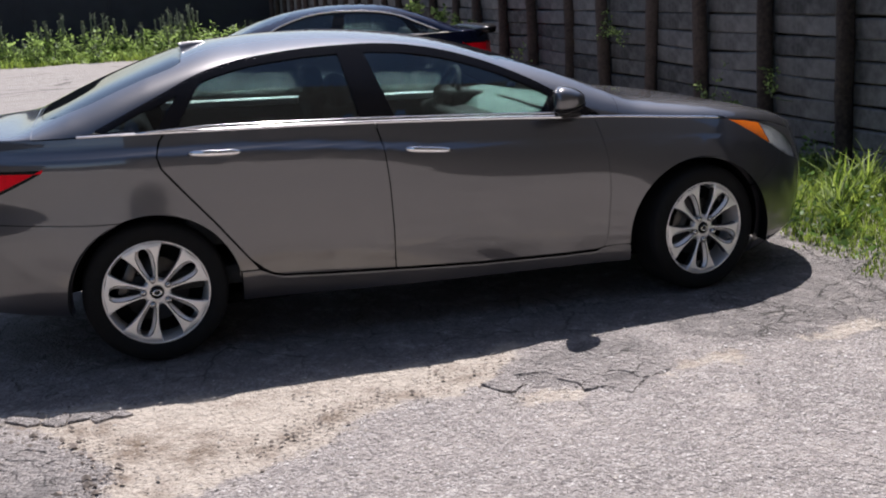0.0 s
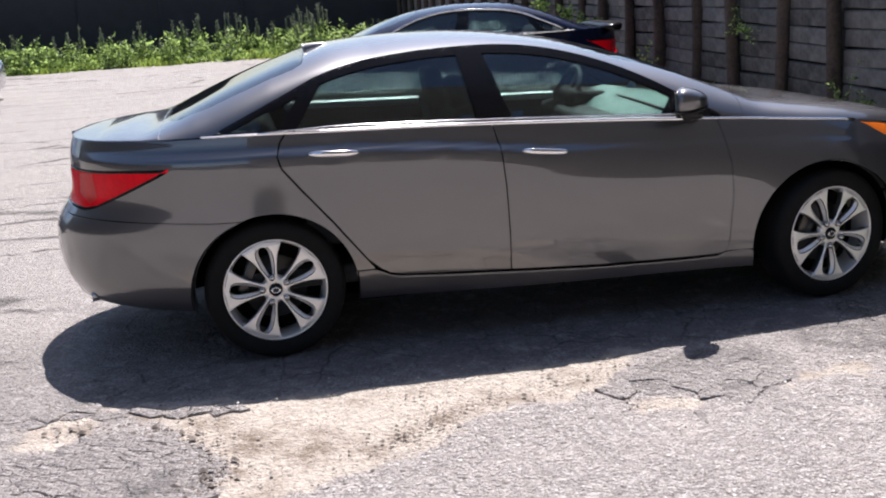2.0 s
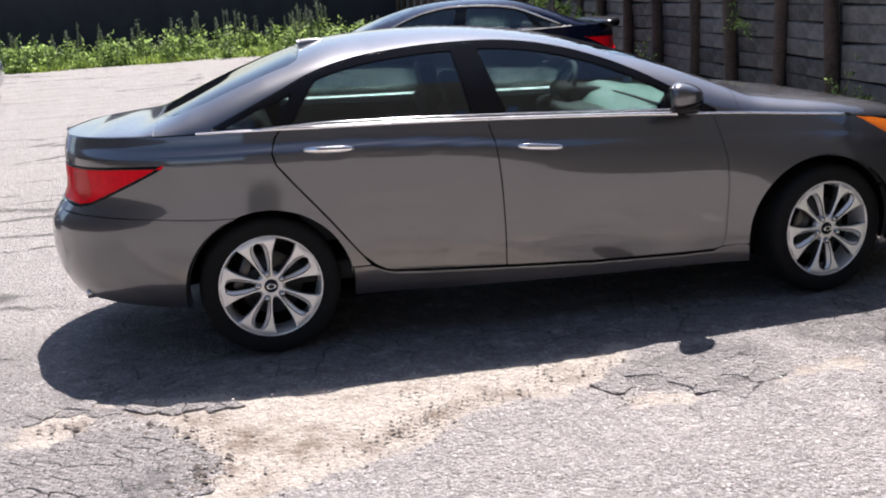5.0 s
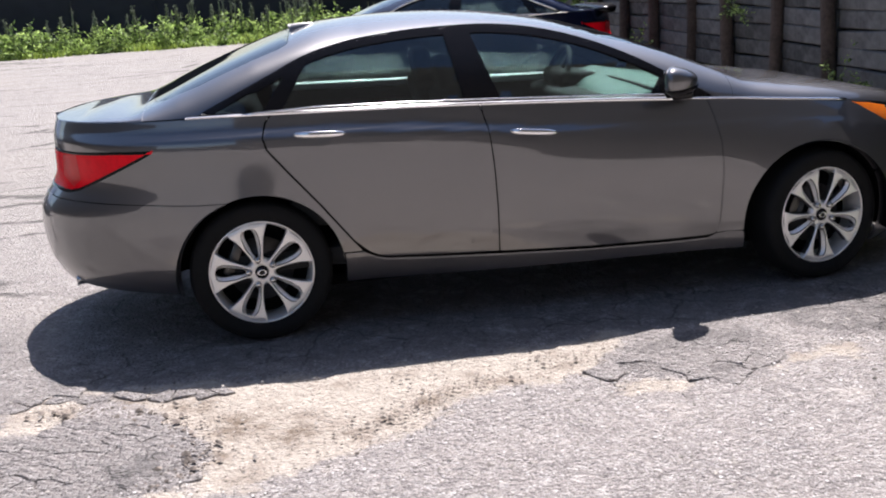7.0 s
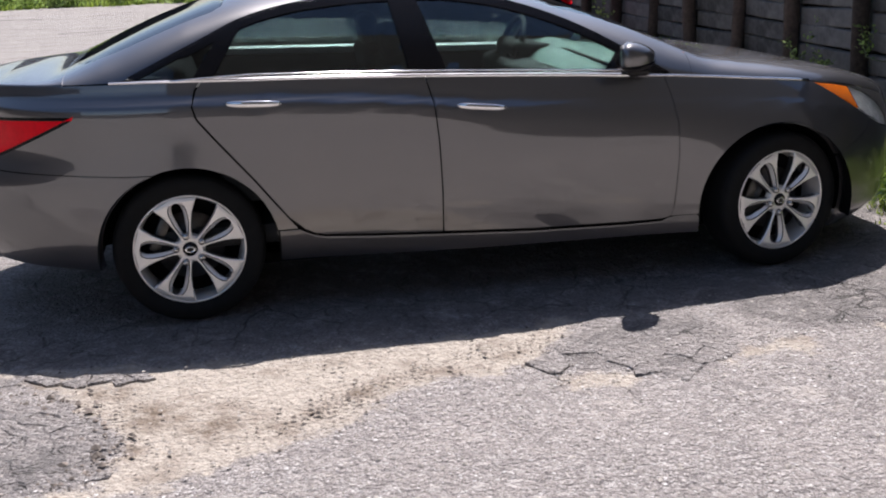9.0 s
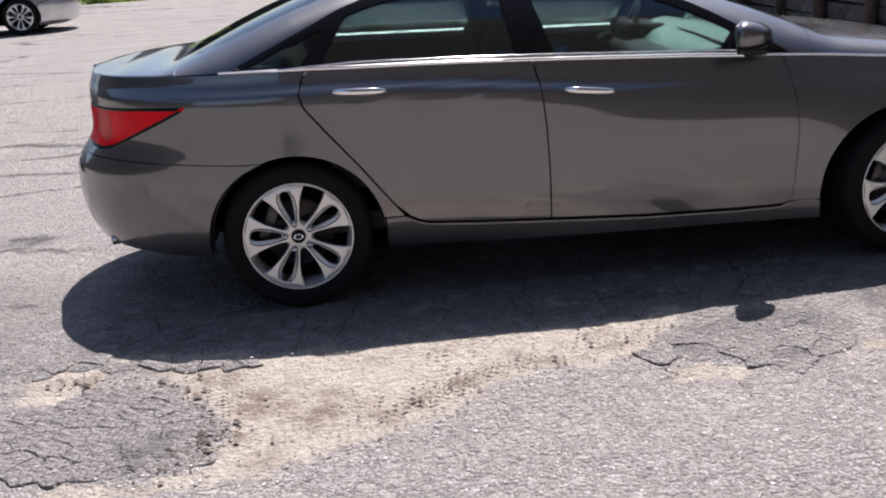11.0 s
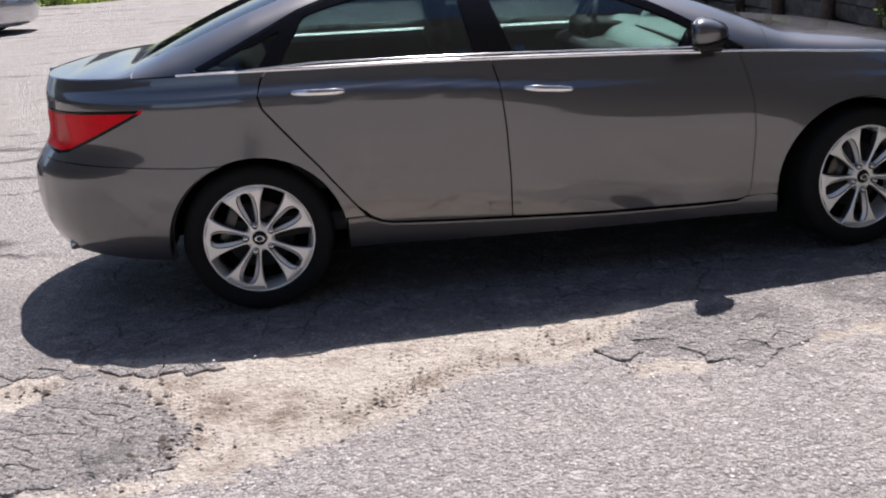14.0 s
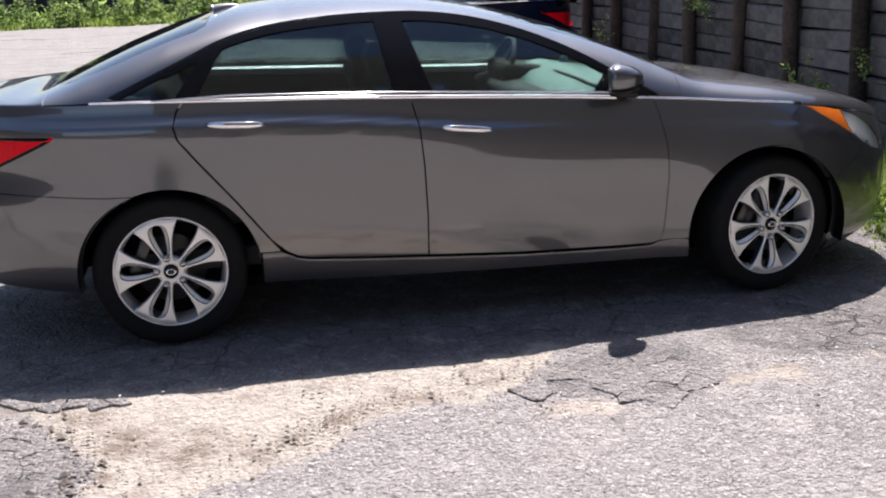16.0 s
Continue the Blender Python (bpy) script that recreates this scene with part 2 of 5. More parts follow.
    cr = maths("MAXIMUM", maths("MULTIPLY", crack[0], maths("MAXIMUM", ramp(attr("craze_and_shade"), 0.6, 0.95), maths("MULTIPLY", broken, 0.35))), maths("MULTIPLY", crack[1], maths("MULTIPLY", ramp(attr("craze_and_shade"), 0.6, 1.0), ramp(noise_tex(3, 3), 0.42, 0.6))))
    cr = maths("MAXIMUM", cr, seam)
    cr = maths("MULTIPLY", cr, maths("SUBTRACT", 1.0, maths("MULTIPLY", cover, 0.85)))
    col = mix(maths("MULTIPLY", cr, 0.8), col, (0.05, 0.045, 0.04))
    link(col, b.inputs["Base Color"])
    b.inputs["Roughness"].default_value = 0.88
    h = maths("ADD", maths("MULTIPLY", grain, 0.5), maths("MULTIPLY", vor.outputs["Distance"], -0.9))
    h = maths("ADD", h, maths("MULTIPLY", vor2.outputs["Distance"], -0.8))
    h = maths("ADD", h, maths("MULTIPLY", noise_tex(22, 5, 0.7), 1.2))
    h = maths("MULTIPLY", h, maths("SUBTRACT", 1.0, maths("MULTIPLY", cover, 0.3)))
    h = maths("ADD", h, maths("MULTIPLY", cr, -1.6))
    bn = nodes.new("ShaderNodeBump")
    bn.inputs["Strength"].default_value, bn.inputs["Distance"].default_value = 1.0, 0.020
    link(h, bn.inputs["Height"])
    link(bn.outputs[0], b.inputs["Normal"])
    return m


M_ASPHALT = asphalt()

# ---- mesh helpers ----


def obj(name, verts, faces, material, parent=None, label="", smooth=True, normals=None):
    me = bpy.data.meshes.new(name)
    me.from_pydata([tuple(v) for v in verts], [], faces)
    me.materials.append(material)
    if smooth:
        me.polygons.foreach_set("use_smooth", [True] * len(me.polygons))
    me.update()
    if normals is not None:
        me.normals_split_custom_set_from_vertices([tuple(n) for n in normals])
    ob = new(name, me)
    if parent:
        ob.parent = parent
    if label:
        ob["label"] = label
    return ob


def part(name, bm, material, parent, label="", smooth=True):
    me = bpy.data.meshes.new(name)
    bm.to_mesh(me)
    bm.free()
    me.materials.append(material)
    if smooth:
        me.polygons.foreach_set("use_smooth", [True] * len(me.polygons))
        me.set_sharp_from_angle(angle=radians(35))
    ob = new(name, me)
    if parent:
        ob.parent = parent
    if label:
        ob["label"] = label
    return ob


def cubic(table):
    """A smooth curve through (x, value) pairs."""
    xs = np.array([p[0] for p in table], float)
    ys = np.array([p[1] for p in table], float)
    d = np.diff(ys) / np.diff(xs)
    tan = np.empty(len(xs))
    tan[0], tan[-1] = d[0], d[-1]
    w = np.diff(xs)
    tan[1:-1] = (d[:-1] * w[1:] + d[1:] * w[:-1]) / (w[1:] + w[:-1])

    def value(x):
        if x <= xs[0]:
            return ys[0] + tan[0] * (x - xs[0])
        if x >= xs[-1]:
            return ys[-1] + tan[-1] * (x - xs[-1])
        i = int(np.searchsorted(xs, x)) - 1
        h = xs[i + 1] - xs[i]
        t = (x - xs[i]) / h
        return float((2 * t**3 - 3 * t**2 + 1) * ys[i] + (t**3 - 2 * t**2 + t) * h * tan[i] + (3 * t**2 - 2 * t**3) * ys[i + 1] + (t**3 - t**2) * h * tan[i + 1])

    # a dense table, read with straight steps, is much quicker than the curve itself
    count = 3000
    x0, x1 = float(xs[0]), float(xs[-1])
    table_y = [value(x0 + (x1 - x0) * k / count) for k in range(count + 1)]
    y0, y1, t0, t1, per = float(ys[0]), float(ys[-1]), float(tan[0]), float(tan[-1]), count / (x1 - x0)

    def quick(x):
        if x <= x0:
            return y0 + t0 * (x - x0)
        if x >= x1:
            return y1 + t1 * (x - x1)
        u = (x - x0) * per
        k = int(u)
        a = table_y[k]
        return a + (table_y[min(k + 1, count)] - a) * (u - k)
    return quick


from mathutils import geometry  # triangulation of outlined panels


def densify(poly, step):
    out = []
    for i, p in enumerate(poly):
        q = poly[(i + 1) % len(poly)]
        n = max(1, int(math.ceil(math.dist(p, q) / step)))
        out += [(p[0] + (q[0] - p[0]) * k / n, p[1] + (q[1] - p[1]) * k / n) for k in range(n)]
    return out


def inset(poly, d):
    area = sum(p[0] * q[1] - q[0] * p[1] for p, q in zip(poly, poly[1:] + poly[:1]))
    s = 1 if area > 0 else -1
    out = []
    n = len(poly)
    for i in range(n):
        a, p, c = poly[i - 1], poly[i], poly[(i + 1) % n]
        e1, e2 = Vector((p[0] - a[0], p[1] - a[1])), Vector((c[0] - p[0], c[1] - p[1]))
        if e1.length < 1e-9 or e2.length < 1e-9:
            out.append(p)
            continue
        n1, n2 = Vector((-e1.y, e1.x)).normalized(), Vector((-e2.y, e2.x)).normalized()
        m = n1 + n2
        k = m.length_squared
        m = m * (2 / k) if k > 0.5 else n1
        out.append((p[0] + s * d * m.x, p[1] + s * d * m.y))
    return out


def inside(p, poly):
    x, y = p
    hit = False
    for (ax, ay), (bx, by) in zip(poly, poly[1:] + poly[:1]):
        if (ay > y) != (by > y) and x < (bx - ax) * (y - ay) / (by - ay) + ax:
            hit = not hit
    return hit


def panel(name, poly, surf, out, material, parent, label="", step=0.03, gap=0.0046, depth=0.018, closed=False, rim=0.0):
    """A sheet over an outline drawn on a surface; its edges turn inwards by depth. closed: a pane with a back face."""
    edge = densify(inset(densify(poly, step), gap) if gap else poly, step)
    lo = [min(p[k] for p in edge) for k in (0, 1)]
    hi = [max(p[k] for p in edge) for k in (0, 1)]
    arr = np.array(edge)
    pts = list(edge)
    nx, ny = int((hi[0] - lo[0]) / step) + 1, int((hi[1] - lo[1]) / step) + 1
    for i in range(1, nx + 1):
        for j in range(1, ny + 1):
            p = (lo[0] + (i - 0.5 * (j % 2)) * step, lo[1] + j * step)
            if inside(p, edge) and np.min((arr[:, 0] - p[0]) ** 2 + (arr[:, 1] - p[1]) ** 2) > (0.45 * step) ** 2:
                pts.append(p)
    n = len(edge)
    res = geometry.delaunay_2d_cdt([Vector(p) for p in pts], [(i, (i + 1) % n) for i in range(n)], [], 0, 1e-7)
    flat = [(v.x, v.y) for v in res[0]]
    tris = [tuple(f) for f in res[2] if inside((sum(flat[i][0] for i in f) / len(f), sum(flat[i][1] for i in f) / len(f)), edge)]
    pos, nor = [], []
    h = 0.004
    for a, c in flat:
        p = surf(a, c)
        da, dc = surf(a + h, c) - surf(a - h, c), surf(a, c + h) - surf(a, c - h)
        nn = da.cross(dc)
        nn = nn.normalized() if nn.length > 1e-12 else Vector((1 if p.x > 1.35 else -1, 0, 0))
        ref = Vector(out) if abs(out[2]) > 0.1 else Vector((0.5 * (p.x - 1.35), p.y - YC, 0))
        if nn.dot(ref) < 0:
            nn = -nn
        pos.append(p)
        nor.append(nn)
    faces = []
    for f in tris:
        g = (pos[f[1]] - pos[f[0]]).cross(pos[f[2]] - pos[f[0]])
        faces.append(f if g.dot(nor[f[0]]) >= 0 else tuple(reversed(f)))
    # boundary edges, directed along the faces
    count = {}
    for f in faces:
        for i in range(len(f)):
            e = (f[i], f[(i + 1) % len(f)])
            count[e] = 1
    border = [e for e in count if (e[1], e[0]) not in count]
    top = len(pos)
    if depth:
        idx = {}
        for e in border:
            for v in e:
                if v not in idx:
                    idx[v] = len(pos)
                    pos += [pos[v].copy(), pos[v] - nor[v] * depth]
                    nor += [nor[v], nor[v]]
        for a, c in border:
            faces.append((idx[c], idx[a], idx[a] + 1, idx[c] + 1))
        if closed:
            m = len(pos)
            pos += [p - q * depth for p, q in zip(pos[:top], nor[:top])]
            nor += [-q for q in nor[:top]]
            faces += [tuple(m + v for v in reversed(f)) for f in faces[:len(tris)]]
    if depth:
        return obj(name, pos, faces, material, parent, label, True, None if closed else nor)
    return obj(name, pos, faces, material, parent, label, True, nor)


def lathe(profile, seg, axis_y=True):
    """Turns (radius, y) pairs round the y axis."""
    verts, faces = [], []
    n = len(profile)
    for k in range(seg):
        a = 2 * math.pi * k / seg
        verts += [(r * math.cos(a), y, r * math.sin(a)) for r, y in profile]
    for k in range(seg):
        for i in range(n - 1):
            a, c = k * n + i, ((k + 1) % seg) * n + i
            faces.append((a, c, c + 1, a + 1))
    return verts, faces


def tube(points, radii, seg=8, cap=True):
    """A swept round bar through points with a radius at each."""
    verts, faces = [], []
    pts = [Vector(p) for p in points]
    up = Vector((0, 0, 1))
    for i, p in enumerate(pts):
        d = (pts[min(i + 1, len(pts) - 1)] - pts[max(i - 1, 0)]).normalized()
        s = d.cross(up)
        s = s.normalized() if s.length > 1e-4 else Vector((1, 0, 0))
        u = s.cross(d)
        r = radii[i] if isinstance(radii, list) else radii
        rs, ru = r if isinstance(r, tuple) else (r, r)
        verts += [p + s * rs * math.cos(2 * math.pi * k / seg) + u * ru * math.sin(2 * math.pi * k / seg) for k in range(seg)]
    for i in range(len(pts) - 1):
        for k in range(seg):
            a, c = i * seg + k, i * seg + (k + 1) % seg
            faces.append((a, c, c + seg, a + seg))
    if cap:
        faces += [tuple(reversed(range(seg))), tuple(range((len(pts) - 1) * seg, len(pts) * seg))]
    return verts, faces


def rounded_box(sx, sy, sz, bevel=0.02, seg=3, m=None):
    bm = bmesh.new()
    bmesh.ops.create_cube(bm, size=1)
    bmesh.ops.scale(bm, vec=(sx, sy, sz), verts=bm.verts)
    bmesh.ops.bevel(bm, geom=bm.edges[:], offset=bevel, segments=seg, affect="EDGES", profile=0.5)
    if m is not None:
        bmesh.ops.transform(bm, matrix=m, verts=bm.verts)
    return bm


def grid_faces(nu, nv):
    return [(i * nv + j, (i + 1) * nv + j, (i + 1) * nv + j + 1, i * nv + j + 1) for i in range(nu - 1) for j in range(nv - 1)]


# ---- wheel ----


def wheel(parent, m, facing, radius=0.33, rim=0.244, turn=-13.5):
    """An alloy wheel whose face looks along facing * y, at the pose m of its hub face."""
    s = facing
    e = new("wheel", None)
    e.parent = parent
    e.matrix_local = m @ Matrix.Diagonal((1, -s, 1, 1))     # built facing -y
    R, r = radius, rim
    prof = [(r - 0.004, 0.004), (r + 0.004, -0.004), (r + 0.016, -0.010), (r + 0.035, -0.014), (r + 0.055, -0.012), (r + 0.07, -0.006), (R - 0.007, 0.004), (R - 0.001, 0.02), (R, 0.045), (R, 0.09), (R, 0.16), (R - 0.004, 0.19), (R - 0.03, 0.205), (r, 0.20)]
    v, f = lathe(prof, 72)
    obj("tyre", v, f, M_RUBBER, e)
    v, f = lathe([(r + 0.001, 0.006), (r - 0.001, 0.000), (r - 0.006, -0.002), (r - 0.010, 0.002), (r - 0.012, 0.012), (r - 0.020, 0.03), (r - 0.028, 0.10), (r - 0.02, 0.18), (r, 0.195)], 72)
    obj("rim", v, f, M_ALLOY, e, "machined silver alloy rim")
    v, f = lathe([(0.0, 0.10), (0.05, 0.095), (0.055, 0.075), (0.08, 0.07), (0.085, 0.082), (0.150, 0.082), (0.152, 0.10)], 40)
    obj("brake_disc", v, f, M_STEEL, e)
    v, f = lathe([(0.0, 0.12), (r - 0.02, 0.12), (r - 0.015, 0.13)], 40)
    obj("backplate", v, f, M_DARK, e)
    bm = rounded_box(0.05, 0.05, 0.16, 0.012, 2, pose(-0.125, 0.075, 0.06, 0, 25, 0))
    part("brake_caliper", bm, M_STEEL, e)
    slot = cubic([(0.048, 0.0), (0.066, 0.0), (0.074, 0.006), (0.09, 0.0115), (0.12, 0.0170), (0.15, 0.0215), (0.175, 0.0235), (0.192, 0.0215), (0.205, 0.0155), (0.212, 0.008), (0.215, 0.0)])
    outer = cubic([(0.045, 0.026), (0.075, 0.0295), (0.11, 0.0395), (0.15, 0.0535), (0.185, 0.069), (0.214, 0.085), (0.236, 0.098)])
    k = r / 0.244
    rs = [0.048, 0.055, 0.066, 0.070, 0.074, 0.082, 0.09, 0.10, 0.12, 0.14, 0.16, 0.175, 0.185, 0.192, 0.199, 0.205, 0.209, 0.212, 0.215, 0.224, 0.236]
    for n in range(5):
        verts, faces = [], []
        for side in (-1, 1):
            base = len(verts)
            for q in rs:
                si = max(0.0, slot(q)) if 0.066 < q < 0.2149 else 0.0
                so = outer(q)
                dish = -0.004 + 0.016 * (1 - (q / 0.24)) ** 1.2 + (0.004 if q > 0.23 else 0)
                lip = max(0.003, min(0.013, so - si - 0.013))
                cols = [(si, dish + 0.040), (si, dish + 0.018), (si + lip, dish + 0.004), (si + lip + 0.004, dish), (so - 0.004, dish), (so, dish + 0.005), (so, dish + 0.040)]
                if si < 0.001:
                    cols[:4] = [(0, dish), (0.001, dish), (0.002, dish), (0.003, dish)]
                for wdt, yy in cols:
                    a = math.asin(min(0.99, wdt / q))
                    verts.append((q * k * math.sin(a * side), yy, q * k * math.cos(a)))
            g = grid_faces(len(rs), 7)
            faces += [tuple(base + t for t in (fc if side > 0 else fc[::-1])) for fc in g]
        ob = obj("spoke", verts, faces, M_ALLOY, e)
        # recess walls and slot edge are coloured darker as painted shade
        ob.data.materials.append(M_ALLOYDK)
        ob.data.polygons.foreach_set("material_index", [1 if i % 6 in (0, 2, 5) and 2 < (i // 6) % (len(rs) - 1) < len(rs) - 3 else 0 for i in range(len(faces))])
        ob.data.set_sharp_from_angle(angle=radians(30))
        ob.rotation_euler = (0, radians(72 * n + turn), 0)
    v, f = lathe([(0.0, 0.0), (0.026, 0.001), (0.030, 0.004), (0.032, 0.012)], 28)
    cap = obj("centre_cap", v, f, M_BLACK, e, "black centre cap with plain chrome oval")
    v, f = lathe([(0.013, -0.001), (0.016, -0.003), (0.019, -0.001)], 24)
    oval = obj("emblem", [(a * 1.15, y, c * 0.75) for a, y, c in v], f, M_CHROME, cap)
    v, f = lathe([(0.030, 0.012), (0.036, 0.009), (0.052, 0.010), (0.060, 0.014), (0.066, 0.04)], 40)
    obj("hub", v, f, M_ALLOY, e)
    for n in range(5):
        v, f = lathe([(0.0, -0.015), (0.010, -0.0145), (0.0145, -0.009), (0.0165, 0.004), (0.019, 0.012)], 16)
        a = radians(72 * n + turn)
        ob = obj("lug_nut", v, f, M_NUT, e)
        ob.location = (0.061 * math.sin(a), 0.003, 0.061 * math.cos(a))
    return e


# ---- saloon body surfaces (x forward from the rear axle, near side y about 0, middle y 0.885) ----
YC = 0.885
f_belt = cubic([(-1.1, 1.035), (-0.9, 1.05), (-0.6, 1.057), (-0.19, 1.060), (0.39, 1.048), (0.76, 1.037), (1.09, 1.023), (1.47, 1.003), (1.98, 0.973), (2.33, 0.948), (2.62, 0.921), (2.98, 0.884), (3.3, 0.825), (3.6, 0.73), (3.8, 0.64)])
f_crease = cubic([(-1.1, 0.965), (-0.5, 0.962), (0.13, 0.955), (0.8, 0.925), (1.3, 0.875), (2.0, 0.835), (2.8, 0.79), (3.6, 0.66)])
f_sect = cubic([(-0.80, 0.100), (-0.74, 0.060), (-0.69, 0.027), (-0.62, 0.004), (-0.5, -0.016), (-0.35, -0.028), (-0.2, -0.035), (-0.10, -0.035), (-0.03, -0.033), (-0.006, -0.0305), (0.004, -0.027), (0.012, -0.018), (0.024, -0.001), (0.034, 0.010), (0.050, 0.016), (0.080, 0.021), (0.12, 0.029), (0.16, 0.040)])
f_rear = cubic([(0.20, -0.94), (0.284, -1.005), (0.366, -1.048), (0.45, -1.068), (0.57, -1.072), (0.64, -1.06), (0.68, -1.035), (0.75, -0.985), (0.89, -0.965), (1.0, -0.955), (1.05, -0.935), (1.12, -0.90)])
f_nose = cubic([(0.10, 3.42), (0.14, 3.52), (0.19, 3.65), (0.32, 3.73), (0.48, 3.755), (0.58, 3.75), (0.68, 3.72), (0.79, 3.655), (0.86, 3.57), (0.95, 3.45)])
XR, XF, LR, LF = 0.1, 2.4, 2.3, 2.7
DENTS = ((0.315, 0.957, 0.062, 0.042), (1.315, 0.887, 0.062, 0.042))


def to_a(x, z):
    if x < XR:
        t = min(1.0, (XR - x) / (XR - f_rear(z)))
        return XR - LR * (1 - math.sqrt(1 - t))
    if x > XF:
        t = min(1.0, (x - XF) / (f_nose(z) - XF))
        return XF + LF * (1 - math.sqrt(1 - t))
    return x


def side_y(x, z):
    d = z - f_crease(x)
    y = f_sect(d)
    if d > -0.006 and x > 0.7:
        t = min(1.0, (x - 0.7) / 1.0)
        k = max(0.0, min(1.0, (x - 0.95) / 1.3))
        y = -0.0305 + (y + 0.0305) * (1 - 0.38 * t * t * (3 - 2 * t)) * (1 - 0.8 * k * k * (3 - 2 * k))
    for cx, cz, rx, rz in ((0.005, 0.325, 0.38, 0.37), (2.755, 0.325, 0.39, 0.385)):
        d = math.hypot((x - cx) / rx, (z - cz) / rz)
        if d < 1.6:
            y -= 0.014 * max(0.0, 1 - (d - 1) / 0.6) ** 2
    if x > 0.9 and z > 0.64:
        t = min(1.0, (x - 0.9) / 1.2)
        y += 0.60 * t * t * (3 - 2 * t) * (z - 0.64) ** 2
    if x > 2.0 and z > 0.5:
        t = min(1.0, (x - 2.0) / 0.7)
        y += 0.20 * t * t * (3 - 2 * t) * (z - 0.5) ** 2
    for cx, cz, rx, rz in DENTS:
        d = ((x - cx) / rx) ** 2 + ((z - cz) / rz) ** 2
        if d < 4:
            y += 0.004 * math.exp(-d * d * 1.4)
    return y


def side_at(a, z):
    if a < XR:
        p = min(1.0, (XR - a) / LR)
        t = 1 - (1 - p) ** 2
        x = XR - (XR - f_rear(z)) * t
        s = side_y(x, z)
        return Vector((x, s + (YC - s) * (1 - max(0.0, 1 - t**2.6) ** 0.4545), z))
    if a > XF:
        p = min(1.0, (a - XF) / LF)
        t = 1 - (1 - p) ** 2
        x = XF + (f_nose(z) - XF) * t
        s = side_y(x, z)
        return Vector((x, s + (YC - s) * (1 - max(0.0, 1 - t**2.8) ** 0.4545), z))
    return Vector((a, side_y(a, z), z))


def on_side(x, z):
    return side_at(to_a(x, z), z)


f_dlo = cubic([(-0.240, 1.052), (-0.045, 1.140), (0.135, 1.220), (0.262, 1.278), (0.427, 1.326), (0.70, 1.362), (0.974, 1.373), (1.141, 1.370), (1.364, 1.343), (1.533, 1.302), (1.703, 1.243), (1.876, 1.165), (2.051, 1.066), (2.23, 0.962)])
f_crest = cubic([(-1.0, 1.000), (-0.9, 1.030), (-0.675, 1.075), (-0.52, 1.083), (-0.43, 1.118), (-0.335, 1.158), (-0.109, 1.252), (0.0, 1.292), (0.218, 1.365), (0.369, 1.405), (0.549, 1.427), (0.791, 1.437), (1.034, 1.433), (1.28, 1.412), (1.528, 1.373), (1.78, 1.309), (2.036, 1.216), (2.296, 1.103), (2.45, 1.035), (2.605, 1.004), (2.928, 0.96), (3.299, 0.892), (3.489, 0.838), (3.644, 0.77), (3.74, 0.69)])


def green_y(x, z):
    """The side windows' leaning surface."""
    b = f_belt(x)
    r = max(0.0, z - b)
    return on_side(x, b).y + 0.38 * r + 0.50 * r * r


def green_at(x, z):
    return Vector((x, green_y(x, z), z))


def rail(x):
    """Height at which the roof shell begins: over the side windows, else at the shoulder."""
    a, b = f_dlo(x), f_belt(x)
    return 0.5 * (a + b + math.sqrt((a - b) ** 2 + 0.0002))


def shell_at(x, s):
    """Roof, bonnet and boot: s from 0 at the side to 1 in the middle."""
    z0 = rail(x)
    y0 = green_y(x, z0)
    zc = max(f_crest(x), z0 + 0.004)
    cab = max(0.0, min(1.0, (x + 0.9) / 0.6))
    q = max(0.0, min(1.0, s))
    rear, front = max(0.0, min(1.0, (0.55 - x) / 0.5)), max(0.0, min(1.0, (x - 1.8) / 0.6))
    flat, full = 1 - (1 - q) ** 1.7, (1 - (1 - q) ** (2.1 + 2.8 * rear + 5.0 * front)) ** (0.72 - 0.15 * max(rear, front))
    return Vector((x, y0 + (YC - y0) * s, z0 + (zc - z0) * (flat + (full - flat) * cab)))


def far(fn):
    """The same surface on the other side of the car."""
    def g(a, c):
        p = fn(a, c)
        return Vector((p.x, 2 * YC - p.y, p.z))
    return g


def arch(cx, rx, rz, a0, a1, n=22, cz=0.325):
    return [(cx + rx * math.cos(radians(a0 + (a1 - a0) * k / n)), cz + rz * math.sin(radians(a0 + (a1 - a0) * k / n))) for k in range(n + 1)]


def ribbon(points, w, t, material, name, parent, out, label="", smooth=True):
    """A raised strip along points: w high, t proud along out(point)."""
    verts, faces = [], []
    n = len(points)
    for i, p in enumerate(points):
        d = (points[min(i + 1, n - 1)] - points[max(i - 1, 0)]).normalized()
        o = Vector(out)
        u = d.cross(o).normalized() * ((w(i / (n - 1)) if callable(w) else w) / 2)
        verts += [p - u, p - u * 0.7 + o * t, p + u * 0.7 + o * t, p + u, p - o * t]
    for i in range(n - 1):
        for k in range(5):
            a, c = i * 5 + k, i * 5 + (k + 1) % 5
            faces.append((a, c, c + 5, a + 5))
    faces += [(4, 3, 2, 1, 0), tuple(range((n - 1) * 5, n * 5))]
    return obj(name, verts, faces, material, parent, label, smooth)


